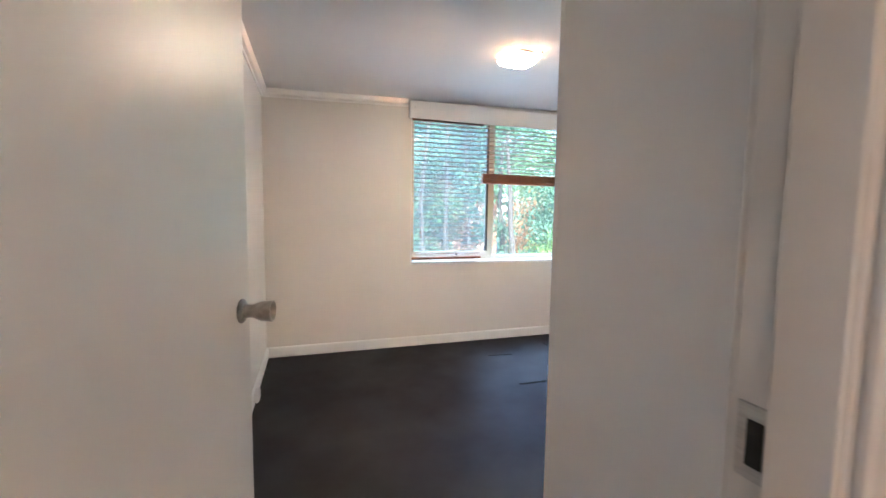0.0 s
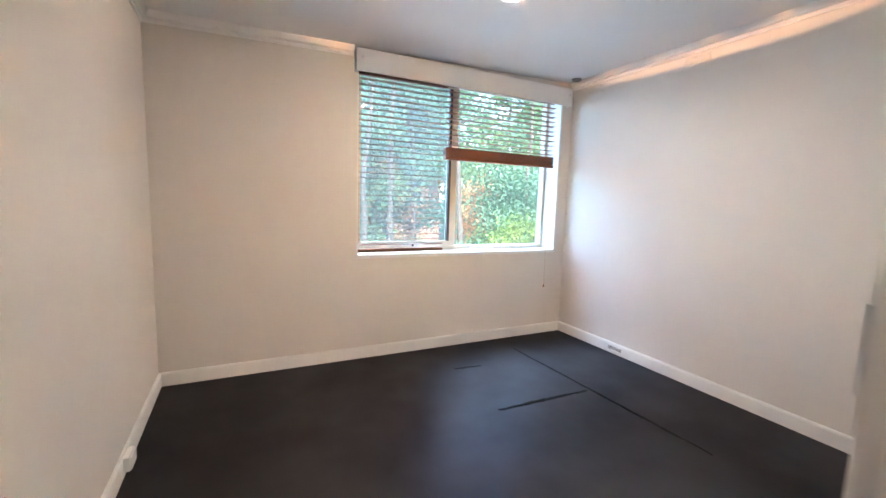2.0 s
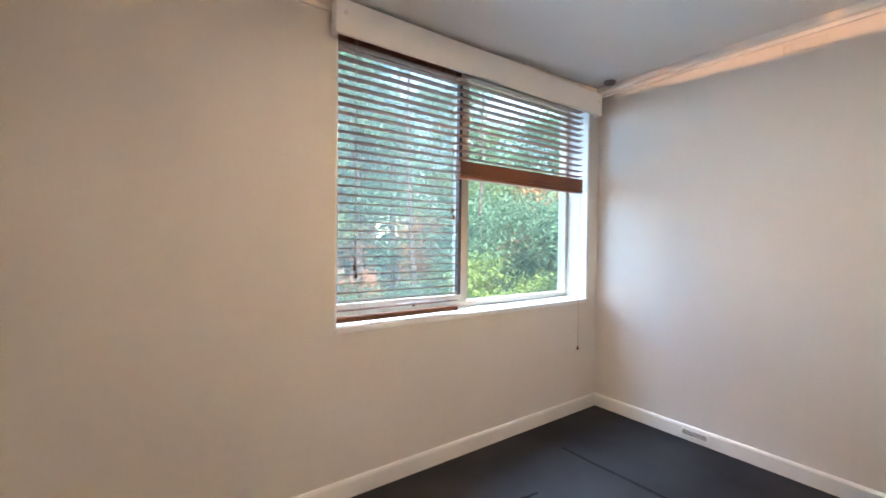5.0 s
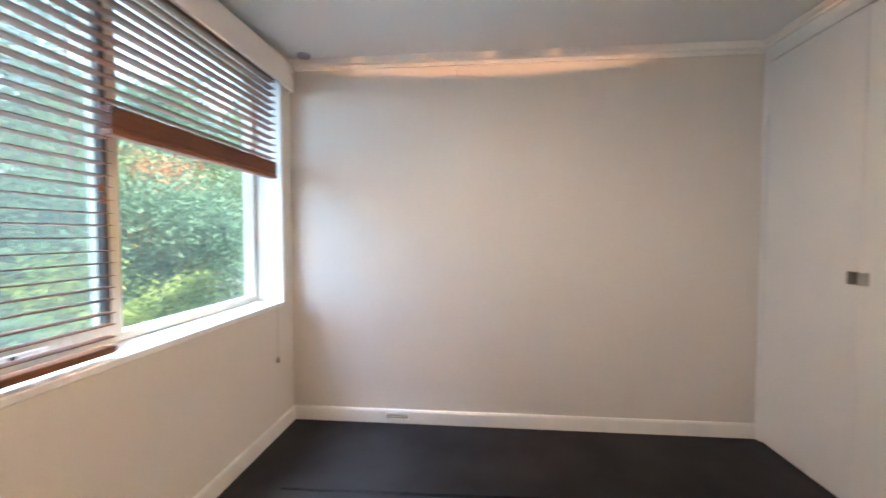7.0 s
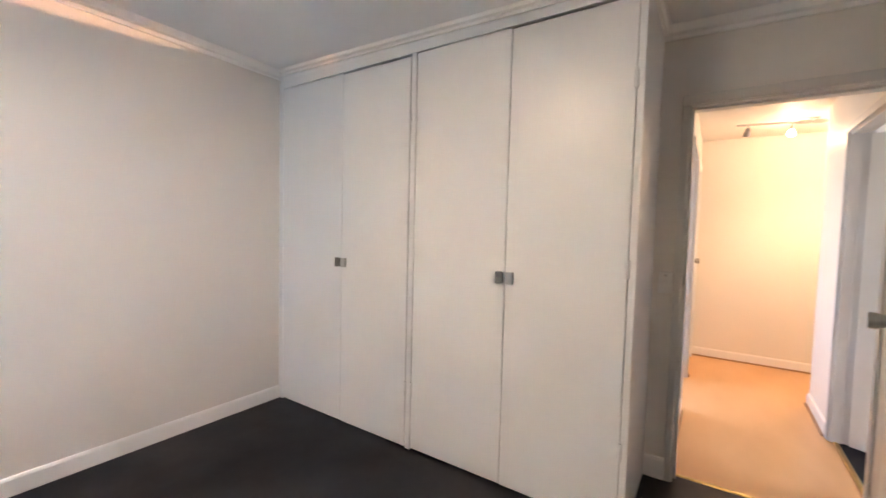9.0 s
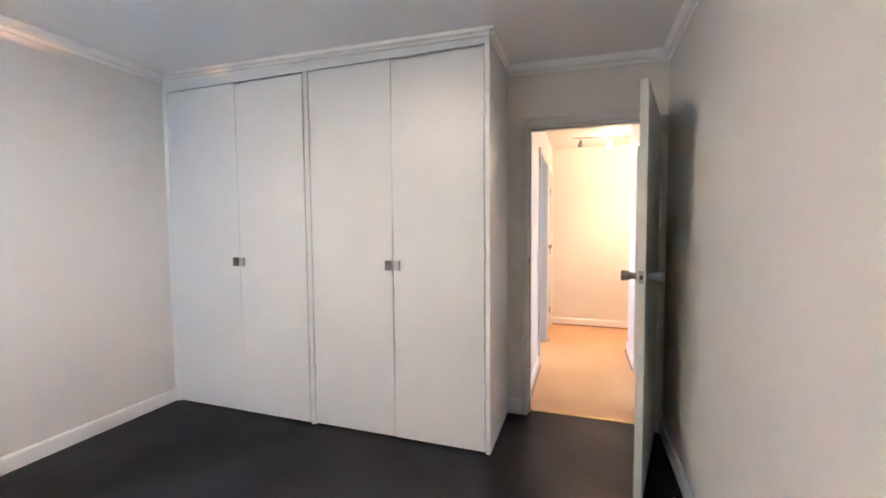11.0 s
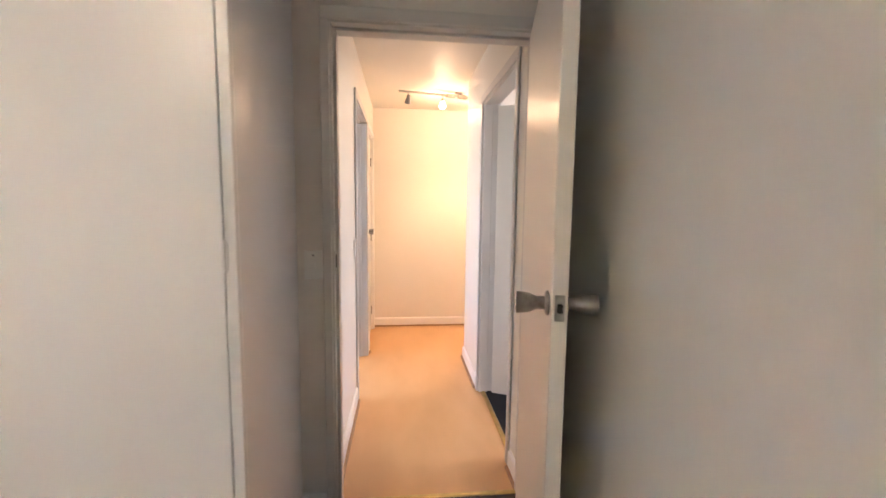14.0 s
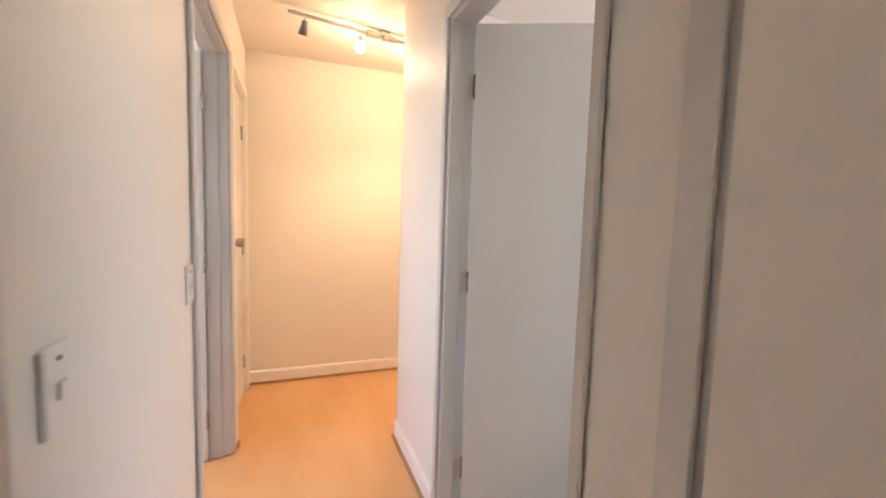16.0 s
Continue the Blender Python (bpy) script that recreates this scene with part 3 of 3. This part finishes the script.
    root = thing("wardrobe", "white painted built-in wardrobe with four tall flush doors", "wardrobe")
    top = ceil(WD_X) - 0.030
    part("carcass", boxes((WD_X, E_X - 0.001, S_Y + 0.002, WD_Y - 0.12, 0.0, top), (WD_X, WD_X + 0.018, WD_Y - 0.12, WD_Y - 0.022, 0.0, top)), M_CUP, root)
    part("side_stile", boxes((WD_X, 1.034, WD_Y - 0.022, WD_Y, 0, top), bevel=0.0015), M_CUP, root)
    part("mid_stile", boxes((2.226, 2.262, WD_Y - 0.022, WD_Y - 0.001, 0, 2.382), bevel=0.0015), M_CUP, root)
    part("wall_stile", boxes((3.49, E_X - 0.001, WD_Y - 0.022, WD_Y, 0, top), bevel=0.0015), M_CUP, root)
    part("top_rail", boxes((1.034, 3.49, WD_Y - 0.022, WD_Y - 0.0005, 2.382, top), bevel=0.0015), M_CUP, root)
    cuts = ((1.038, 1.6198, 1, 0.0), (1.6262, 2.222, -1, -0.004), (2.266, 2.8348, 1, 0.003), (2.8412, 3.486, -1, -0.001))
    for x0, x1, side, dy in cuts:
        d = part("wardrobe_door", boxes((x0, x1, WD_Y - 0.019, WD_Y + dy, 0.012, 2.365 if side > 0 else 2.377), bevel=0.002), M_CUP, root)
        hx = (x1 - 0.046, x1 - 0.010) if side > 0 else (x0 + 0.008, x0 + 0.044)
        f = WD_Y + dy
        part("handle", boxes((hx[0], hx[1], f, f + 0.003, 1.083, 1.143), (hx[0], hx[1], f + 0.018, f + 0.021, 1.083, 1.143),
                             ((hx[0], hx[0] + 0.003, f + 0.003, f + 0.018, 1.083, 1.143) if side > 0 else (hx[1] - 0.003, hx[1], f + 0.003, f + 0.018, 1.083, 1.143)), bevel=0.0008), M_STEEL_SHADED if side < 0 else M_STEEL, d, "small steel pull handle with shade put into its colour" if side < 0 else "small brushed steel pull handle")
        kx = x0 - 0.002 if side > 0 else x1 + 0.002
        for z in (0.38, 1.20, 2.02):
            hb = boxes((kx - 0.010, kx + 0.010, f - 0.004, f + 0.004, z - 0.038, z + 0.038), bevel=0.0015)
            tube(hb, (kx, f + 0.006, z - 0.042), (kx, f + 0.006, z + 0.042), 0.0065, 0.0065, 10)
            part("hinge", hb, M_CUP, d, "painted-over butt hinge")
    fill = boxes((WD_X, E_X - 0.001, WD_Y - 0.022, WD_Y - 0.006, top, top + 0.03))
    for v in fill.verts:
        if v.co.z > top + 0.01:
            v.co.z = ceil(v.co.x) + 0.02
    part("top_filler", fill, M_CUP, root)
    return root


wardrobe()

# ---- ceiling light: a square opal glass dish under a bulb ----
LX, LY = 1.815, -1.35
def dish(side=0.272, n=22, drop=0.068, gap=0.0345):
    bm = bmesh.new()
    top, g = [], []
    for j in range(n + 1):
        row = []
        for i in range(n + 1):
            u, v = 2 * i / n - 1, 2 * j / n - 1
            # rounded square outline
            k = 1 - 0.10 * (u * u) * (v * v)
            x, y = u * side / 2 * k * (1 - 0.05 * v * v), v * side / 2 * k * (1 - 0.05 * u * u)
            e = max(abs(u), abs(v))
            z = -drop + (drop - gap) * (0.25 * e ** 2 + 0.75 * e ** 6) + 0.0125 * (u * u * v * v)
            row.append(bm.verts.new((x, y, z)))
        g.append(row)
    for j in range(n):
        for i in range(n):
            bm.faces.new([g[j][i], g[j][i + 1], g[j + 1][i + 1], g[j + 1][i]])
    bmesh.ops.recalc_face_normals(bm, faces=bm.faces)
    bmesh.ops.solidify(bm, geom=bm.faces[:], thickness=0.004)
    return bm


cl = thing("ceiling_light", "lit square opal glass oyster ceiling light", "ceiling light", pose(LX, LY, ceil(LX)))
# blackened so that it throws no bulb light back
part("base_plate", lathe([(0, 0), (0.10, 0), (0.10, -0.004), (0, -0.004)], 32), M_DARK, cl, smooth=True)
# Unseen slotted ring, added to shade the ceiling and let thin rays through.
rim = bmesh.new()
for k in range(26):
    a0, a1 = 2 * math.pi * k / 26, 2 * math.pi * (k + random.uniform(0.84, 0.93)) / 26
    pts = [a0 + (a1 - a0) * q / 4 for q in range(5)]
    for u, v in zip(pts, pts[1:]):
        rim.faces.new([rim.verts.new((0.10 * math.cos(w), 0.10 * math.sin(w), z)) for w, z in ((u, -0.003), (v, -0.003), (v, -0.0195), (u, -0.0195))])
bmesh.ops.remove_doubles(rim, verts=rim.verts[:], dist=0.0002)
bmesh.ops.solidify(rim, geom=rim.faces[:], thickness=0.002)
# Unseen arcs, added to block bulb light towards the pelmet and the wardrobe.
for start, count, high, low in ((42, 14, -0.001, -0.036), (222, 16, -0.0185, -0.031)):
    brk = bmesh.new()
    for k in range(count):
        u, v = radians(start + 5 * k), radians(start + 5 + 5 * k)
        brk.faces.new([brk.verts.new((0.112 * math.cos(w), 0.112 * math.sin(w), z)) for w, z in ((u, high), (v, high), (v, low), (u, low))])
    bmesh.ops.remove_doubles(brk, verts=brk.verts[:], dist=0.0002)
    bmesh.ops.solidify(brk, geom=brk.faces[:], thickness=0.002)
    part("light_blocker", brk, M_GREY, cl, "unseen curved strip added to block bulb light")
part("ray_ring", rim, M_GREY, cl, "unseen slotted ring added to shape the ceiling rays")
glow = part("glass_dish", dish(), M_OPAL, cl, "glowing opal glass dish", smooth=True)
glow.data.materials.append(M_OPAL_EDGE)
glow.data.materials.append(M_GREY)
# down faces glow, side faces glow weakly, inner faces stay grey
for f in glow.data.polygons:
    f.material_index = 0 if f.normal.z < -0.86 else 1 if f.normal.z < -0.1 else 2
# Dark inner copy of the dish, added to keep bulb light off the ceiling.
part("bounce_shield", dish(side=0.267), M_DARK, cl, "unseen dark liner added to stop light bouncing up", pose(0, 0, 0.0055), smooth=True)
for x, y in ((0.115, 0.115), (-0.115, 0.115), (0.115, -0.115), (-0.115, -0.115)):
    part("clip", tube(bmesh.new(), (x, y, 0), (x, y, -0.030), 0.004, 0.004, 8), M_STEEL, cl)
bulb = bpy.data.lights.new("ceiling_bulb", 'POINT')
bulb.energy, bulb.color, bulb.shadow_soft_size = 11.0, (1.0, 0.52, 0.25), 0.002
bo = new("ceiling_bulb", bulb)
bo.location = (LX, LY, ceil(LX) - 0.020)

# ---- hall track light ----
tr = thing("track_light", "brushed steel ceiling track light with swivel spots", "track light", pose(0.30, -5.838, H_CEIL, 0, 0, 12))
for x0, x1 in ((-0.25, -0.165), (-0.145, -0.06)):
    part("canopy", boxes((x0 - 0.06, x1 - 0.06, -0.020, 0.020, -0.052, -0.020), bevel=0.004), M_STEEL, tr, "small steel mounting block")
part("ceiling_rose", boxes((-0.27, -0.20, -0.018, 0.018, -0.012, 0), bevel=0.003), M_STEEL, tr)
part("bar", boxes((-0.62, 0.325, -0.009, 0.009, -0.044, -0.026), bevel=0.003), M_STEEL, tr, "slim steel bar")
for x in (-0.255, -0.215):
    part("stem", tube(bmesh.new(), (x, 0, -0.03), (x, 0, -0.008), 0.006, 0.006, 10), M_STEEL, tr, smooth=True)
SPOT = [(0, 0.0), (0.014, 0.0), (0.016, 0.004), (0.018, 0.030), (0.026, 0.050), (0.029, 0.072), (0.027, 0.072), (0.022, 0.042), (0.0, 0.046)]
SOCKET = [(0, 0.0), (0.012, 0.0), (0.014, 0.004), (0.015, 0.026), (0.018, 0.032), (0.016, 0.032), (0.0, 0.030)]
GLOBE = [(0, 0.028), (0.016, 0.030), (0.019, 0.042), (0.027, 0.056), (0.029, 0.070), (0.024, 0.084), (0.012, 0.092), (0, 0.094)]
for x, lit, tilt in ((0.235, False, 148), (-0.085, True, 168), (-0.48, True, 150)):
    part("spot_arm", tube(bmesh.new(), (x, 0, -0.072), (x, 0, -0.040), 0.004, 0.004, 8), M_STEEL, tr)
    head = part("spot_head", lathe(SOCKET if lit else SPOT, 20), M_GREY if not lit else M_STEEL, tr, "steel lamp socket" if lit else "dark steel spot lamp head", pose(x, 0, -0.062, tilt, 0, 0), smooth=True)
    part("bulb", lathe(GLOBE if lit else [(0, 0.040), (0.019, 0.044), (0.024, 0.066), (0.018, 0.070), (0, 0.072)], 16), M_BULB if lit else M_GREY, head, "lit warm frosted bulb" if lit else "", smooth=True)
for p, e, kind in (((0.217, -5.885, 2.190), 0.8, 'POINT'), ((-0.20, -6.02, 2.190), 0.8, 'POINT'), ((0.217, -5.885, 2.19), 5.2, 'SPOT'), ((-0.20, -6.02, 2.19), 4.6, 'SPOT')):
    sd = bpy.data.lights.new("spot_lamp", kind)
    sd.energy, sd.color, sd.shadow_soft_size = e, (1.0, 0.62, 0.34), 0.04
    if kind == 'SPOT':
        sd.spot_size, sd.spot_blend = radians(128), 1.0
    so = new("spot_lamp", sd)
    so.location = p

# daylight: added unseen lamps for sky and garden light, and the side rooms' windows
for nm, p, tgt, sx, sy, e, col in (("daylight_fill_above", (2.2, 1.5, 4.3), (1.8, -1.1, 0.0), 2.6, 2.0, 27, (0.58, 0.79, 1.0)), ("daylight_fill_northwest", (-1.2, 3.0, 2.0), (2.4, -2.2, 1.1), 4.0, 3.2, 29, (0.34, 0.64, 1.0)),
                                   # low added lamp, shining up to brighten the ceiling and west wall
                                   ("daylight_fill_northeast", (4.6, 1.9, -0.9), (1.2, -1.4, 2.0), 3.4, 1.6, 24, (0.66, 0.86, 1.0)),
                                   ("daylight_west_room", (-2.74, -4.05, 1.55), (0, -4.05, 1.4), 1.9, 1.3, 3.8, (0.92, 0.93, 1.0)), ("daylight_east_room", (2.84, -5.3, 1.55), (0, -5.3, 1.4), 1.8, 1.3, 3.6, (0.70, 0.82, 1.0))):
    ad = bpy.data.lights.new(nm, 'AREA')
    ad.shape, ad.size, ad.size_y, ad.energy, ad.color = 'RECTANGLE', sx, sy, e, col
    ad.spread = radians(55 if nm == "daylight_fill_above" else 180)
    ao = new(nm, ad)
    ao.matrix_world = look(p, tgt)

# ---- small fixtures ----
def vent(name, m, w, h, label, slots=5, back=M_WALL):
    root = thing(name, label, "wall vent", m)
    part("frame", boxes((-w / 2, w / 2, -0.006, 0, -h / 2, -h / 2 + 0.008), (-w / 2, w / 2, -0.006, 0, h / 2 - 0.008, h / 2), (-w / 2, -w / 2 + 0.008, -0.006, 0, -h / 2 + 0.008, h / 2 - 0.008),
                        (w / 2 - 0.008, w / 2, -0.006, 0, -h / 2 + 0.008, h / 2 - 0.008), bevel=0.001), back if back is M_WALL else M_TRIM, root)
    part("backing", boxes((-w / 2 + 0.008, w / 2 - 0.008, -0.0012, 0, -h / 2 + 0.008, h / 2 - 0.008)), back, root)
    step = (h - 0.016) / slots
    for i in range(slots):
        z = -h / 2 + 0.008 + step * (i + 0.5)
        part("slat", boxes((-w / 2 + 0.009, w / 2 - 0.009, -0.006, -0.002, z - step * 0.24, z + step * 0.24), bevel=0.001), M_WALL, root)
    return root


vent("wall_vent", pose(0.515, 0, 2.33), 0.19, 0.06, "white plaster air vent high on the wall")
vent("wall_vent", pose(E_X, -1.25, 2.405, 0, 0, -90), 0.19, 0.06, "white plaster air vent high on the wall")
# dark backing gives the slots their shade by colour
vent("skirting_vent", pose(E_X - 0.016, -0.755, 0.05, 0, 0, -90), 0.165, 0.05, "white vent let into the skirting board", 3, M_GASKET_AND_SLOT)

dd = thing("ceiling_disc", "small grey round disc on the ceiling corner", "detector", pose(3.43, -0.15, ceil(3.43)))
part("body", lathe([(0, 0), (0.042, 0), (0.044, -0.004), (0.040, -0.016), (0.030, -0.020), (0, -0.021)], 24), M_GREY, dd, smooth=True)


def switch(m, label, h=0.116):
    root = thing("light_switch", label, "light switch", m)
    part("plate", boxes((-0.036, 0.036, -0.008, 0, -h / 2, h / 2), bevel=0.003), M_PLASTIC, root)
    part("rocker", boxes((-0.010, 0.010, -0.012, -0.008, -0.016, 0.010), bevel=0.002), M_PLASTIC, root)
    part("indicator", boxes((-0.003, 0.003, -0.0095, -0.008, 0.036, 0.042)), M_DARK, root)
    return root


switch(pose(0.943, S_Y, 1.095, 0, 0, 180), "white rocker light switch beside the doorway")
switch(pose(HE, -3.985, 1.055, 0, 0, -90), "white rocker light switch on the hall wall")
switch(pose(HE, -4.74, 1.06, 0, 0, -90), "white rocker light switch beside the side room")

so_ = thing("socket_outlet", "white power socket box on the skirting board", "socket outlet", pose(0.016, -0.98, 0.0, 0, 0, 90))
part("box", boxes((-0.055, 0.055, -0.028, 0, 0.028, 0.098), bevel=0.004), M_PLASTIC, so_)
part("face_plate", boxes((-0.050, 0.050, -0.033, -0.028, 0.033, 0.093), bevel=0.002), M_PLASTIC, so_)

ds = thing("door_stop", "white plastic door stop on the skirting board", "door stop", pose(0.016, -2.905, 0.05))
part("post", tube(bmesh.new(), (0, 0, 0), (0.055, 0, 0), 0.016, 0.013, 16), M_PLASTIC, ds, smooth=True)
part("buffer", tube(bmesh.new(), (0.055, 0, 0), (0.068, 0, 0), 0.015, 0.014, 16), M_PLASTIC, ds, smooth=True)

# carpet joins and rucks
def seam(name, a, b, w):
    a, b = Vector(a), Vector(b)
    d = b - a
    bm = bmesh.new()
    n = 24
    rows = []
    for i in range(n + 1):
        f = i / n
        ww = w * (0.45 + 0.55 * math.sin(math.pi * min(1, max(0, f))) ** 0.5) * random.uniform(0.8, 1.15)
        o = random.uniform(-0.004, 0.004)
        rows.append([bm.verts.new((d.length * f, o + s * ww / 2, h)) for s, h in ((-1, 0), (-0.3, 0.004), (0.3, 0.004), (1, 0))])
    for p, q in zip(rows, rows[1:]):
        for i in range(3):
            bm.faces.new([p[i], q[i], q[i + 1], p[i + 1]])
    solid(name, bm, M_SEAM, "dark worn join in the charcoal carpet", "carpet seam", m=pose(a.x, a.y, 0.001, 0, 0, math.degrees(math.atan2(d.y, d.x))))


seam("carpet_seam", (1.985, -1.185), (2.735, -1.20), 0.035)
seam("carpet_seam", (2.745, -0.30), (2.795, -2.05), 0.026)
seam("carpet_seam", (2.02, -0.505), (2.26, -0.53), 0.022)

# ---- outside ----
GZ = -2.6
solid("ground", boxes((-300, 300, -300, 500, GZ - 0.2, GZ)), M_GRASS, "shaded lawn below the window", "lawn")
solid("road", boxes((-40, 60, 17, 22, GZ, GZ + 0.02)), M_ROAD, "grey asphalt drive between the trees", "road")
solid("outer_wall", boxes((-12, -0.1, 0.0, 0.25, GZ, 3.2), (3.64, 9, 0.0, 0.25, GZ, 3.2), (-0.1, 3.64, 0.0, 0.25, GZ, -0.1), (-0.1, 3.64, 0.0, 0.25, 2.7, 3.2)), M_BRICK, "brick outer wall of the flat", "wall")


def tree(x, y, h, leaf_mat, label, seed, spread=2.2, leaves=2600, size=0.13, low=0.25):
    rnd = random.Random(seed)
    root = thing("tree", label, "tree", pose(x, y, GZ), group="trees outside the window")
    bm = bmesh.new()
    tips = []
    p, r = Vector((0, 0, 0)), 0.035 * h ** 0.9 * 0.5
    steps = 7
    for i in range(steps):
        q = p + Vector((rnd.uniform(-0.12, 0.12), rnd.uniform(-0.12, 0.12), h * 0.85 / steps))
        r2 = r * 0.82
        tube(bm, p, q, r, r2, 8)
        if i >= steps * low:
            for k in range(3):
                a = rnd.uniform(0, 6.283)
                L = spread * rnd.uniform(0.5, 1.0) * (1.15 - 0.6 * i / steps)
                mid = q + Vector((math.cos(a) * L * 0.5, math.sin(a) * L * 0.5, L * rnd.uniform(0.05, 0.3)))
                end = mid + Vector((math.cos(a + rnd.uniform(-0.5, 0.5)) * L * 0.5, math.sin(a) * L * 0.5, L * rnd.uniform(-0.1, 0.35)))
                tube(bm, q, mid, r2 * 0.45, r2 * 0.3, 6)
                tube(bm, mid, end, r2 * 0.3, r2 * 0.1, 5)
                tips += [mid, end, (mid + end) / 2, q.lerp(end, 0.8)]
        p, r = q, r2
    tips.append(p)
    part("trunk", bm, M_BARK, root, smooth=True)
    verts, faces = [], []
    for i in range(int(leaves * 3.6)):
        c = rnd.choice(tips) + Vector((rnd.gauss(0, 1), rnd.gauss(0, 1), rnd.gauss(0, 0.75))) * spread * 0.20
        e = Euler((rnd.uniform(-1.2, 1.2), rnd.uniform(-1.2, 1.2), rnd.uniform(0, 6.28))).to_matrix()
        s = size * 0.47 * rnd.uniform(0.6, 1.5)
        n = len(verts)
        verts += [tuple(c + e @ Vector(v) * s) for v in ((-1, 0, 0), (0, -0.42, 0.10), (1, 0, 0), (0, 0.42, 0.10))]
        faces += [(n, n + 1, n + 2), (n, n + 2, n + 3)]
    me = bpy.data.meshes.new("crown")
    me.from_pydata(verts, [], faces)
    me.materials.append(leaf_mat)
    c = new("crown", me)
    c.parent = root
    return root


GT, BT, AT, YT = "leafy green tree outside the window", "grey-green leafy tree outside the window", "orange autumn tree outside the window", "yellow-green leafy shrub outside the window"
for i, (x, y, h, mt, lb, sp, nl, sz) in enumerate((
        (3.2, 7.8, 5.6, M_LEAF, GT, 1.7, 4200, 0.12), (4.5, 8.2, 5.3, M_LEAF3, AT, 1.3, 1100, 0.12), (5.6, 9.2, 6.2, M_LEAF2, BT, 1.9, 3600, 0.13), (12.2, 8.0, 6.6, M_LEAF3, AT, 1.7, 1300, 0.13), (8.6, 8.0, 5.0, M_LEAF2, BT, 2.1, 4200, 0.12), (12.5, 9.0, 6.5, M_LEAF, GT, 2.5, 4200, 0.14),
        (1.6, 9.5, 7.5, M_LEAF2, BT, 2.3, 4200, 0.14), (-1.0, 11.5, 8.5, M_LEAF2, BT, 2.5, 3600, 0.16), (6.6, 12.5, 8.8, M_LEAF2, BT, 2.6, 4200, 0.16),
        (10.6, 13.0, 5.0, M_LEAF3, AT, 2.0, 2600, 0.14), (16.0, 11.0, 7.5, M_LEAF2, BT, 2.8, 3600, 0.16), (7.6, 6.2, 3.6, M_LEAF4, YT, 1.2, 1500, 0.10),
        (3.6, 15.0, 5.0, M_LEAF3, AT, 2.0, 2000, 0.16), (14.0, 16.0, 9.5, M_LEAF, GT, 3.0, 3600, 0.2), (20.0, 15.0, 8.5, M_LEAF2, BT, 3.0, 3000, 0.2),
        (2.0, 26.0, 10.0, M_LEAF, GT, 3.4, 3000, 0.26), (9.5, 27.0, 11.0, M_LEAF2, BT, 3.6, 3000, 0.26), (9.6, 5.4, 5.2, M_LEAF2, BT, 1.9, 4200, 0.11), (13.0, 6.6, 6.2, M_LEAF, GT, 2.3, 4200, 0.13), (7.0, 3.9, 3.3, M_LEAF4, YT, 1.1, 1800, 0.08), (17.5, 8.0, 8.0, M_LEAF2, BT, 2.8, 3600, 0.16), (11.0, 9.5, 3.9, M_LEAF3, AT, 1.3, 1500, 0.11), (22.0, 10.0, 9.0, M_LEAF, GT, 3.0, 3200, 0.2), (5.2, 5.4, 2.9, M_LEAF2, BT, 1.2, 2200, 0.09), (24.0, 24.0, 10.5, M_LEAF, GT, 3.6, 3000, 0.26), (17.0, 28.0, 11.0, M_LEAF, GT, 3.6, 3000, 0.28))):
    tree(x, y, h * (1.4 if y > 9 and mt is not M_LEAF3 else 1.0), mt, lb, 11 + i, sp, nl, sz)


for i, (x, y, h) in enumerate(((4.0, 7.0, 9.5), (5.0, 8.4, 11.0), (6.2, 7.2, 10.0), (7.4, 10.0, 12.0), (3.1, 6.4, 9.0), (9.0, 7.4, 10.0))):
    tree(x, y, h, M_LEAF2, "slender tall tree with a bare grey trunk", 61 + i, 1.3, 420, 0.12, 0.55)


def brick_house(x0, x1, y, top):
    root = thing("brick_house", "orange brick house behind the trees", "house", pose(x0, y, GZ))
    w = x1 - x0
    part("wall", boxes((0, w, 0, 6, 0, top)), M_BRICK, root)
    bm = prism([(-0.5, top), (6.5, top), (3, top + 2.2)], w + 0.8)
    part("roof", bm, M_ROOF, root, "brown tiled gable roof", pose(-0.4, 0, 0))
    for k in range(int(w // 2.4)):
        fx = 0.8 + k * 2.4
        for fz in (0.9, 3.6):
            if fz + 1.3 < top:
                f = part("window", boxes((fx, fx + 1.2, -0.04, 0.0, fz, fz + 1.2)), M_FRAME, root)
                part("window_pane", boxes((fx + 0.07, fx + 1.13, -0.045, -0.04, fz + 0.07, fz + 1.13)), M_DARK, f)


brick_house(5.5, 16.5, 30, 5.6)


# far woods closing the view
def woods():
    rnd = random.Random(77)
    verts, faces = [], []
    for k in range(46):
        cx, cy = -22 + k * 2.0 + rnd.uniform(-1, 1), 38 + rnd.uniform(0, 10)
        if k > 24:
            cx, cy = 26 + (k - 24) * 0.9, 38 - (k - 24) * 1.55
        top = rnd.uniform(10, 15)
        for i in range(520):
            z = top * rnd.random() ** 0.8
            rad = 2.6 * (1.1 - 0.7 * z / top)
            c = Vector((cx + rnd.gauss(0, 0.6) * rad, cy + rnd.gauss(0, 0.6) * rad, GZ + z))
            e = Euler((rnd.uniform(-1.2, 1.2), rnd.uniform(-1.2, 1.2), rnd.uniform(0, 6.28))).to_matrix()
            q = rnd.uniform(0.25, 0.6)
            n = len(verts)
            verts += [tuple(c + e @ Vector(v) * q) for v in ((-1, 0, 0), (0, -0.5, 0.1), (1, 0, 0), (0, 0.5, 0.1))]
            faces += [(n, n + 1, n + 2), (n, n + 2, n + 3)]
    me = bpy.data.meshes.new("far_woods")
    me.from_pydata(verts, [], faces)
    me.materials.append(M_LEAF2)
    tagged(new("far_woods", me), "hazy grey-green woods beyond the garden", "woods", kind="stuff")


woods()
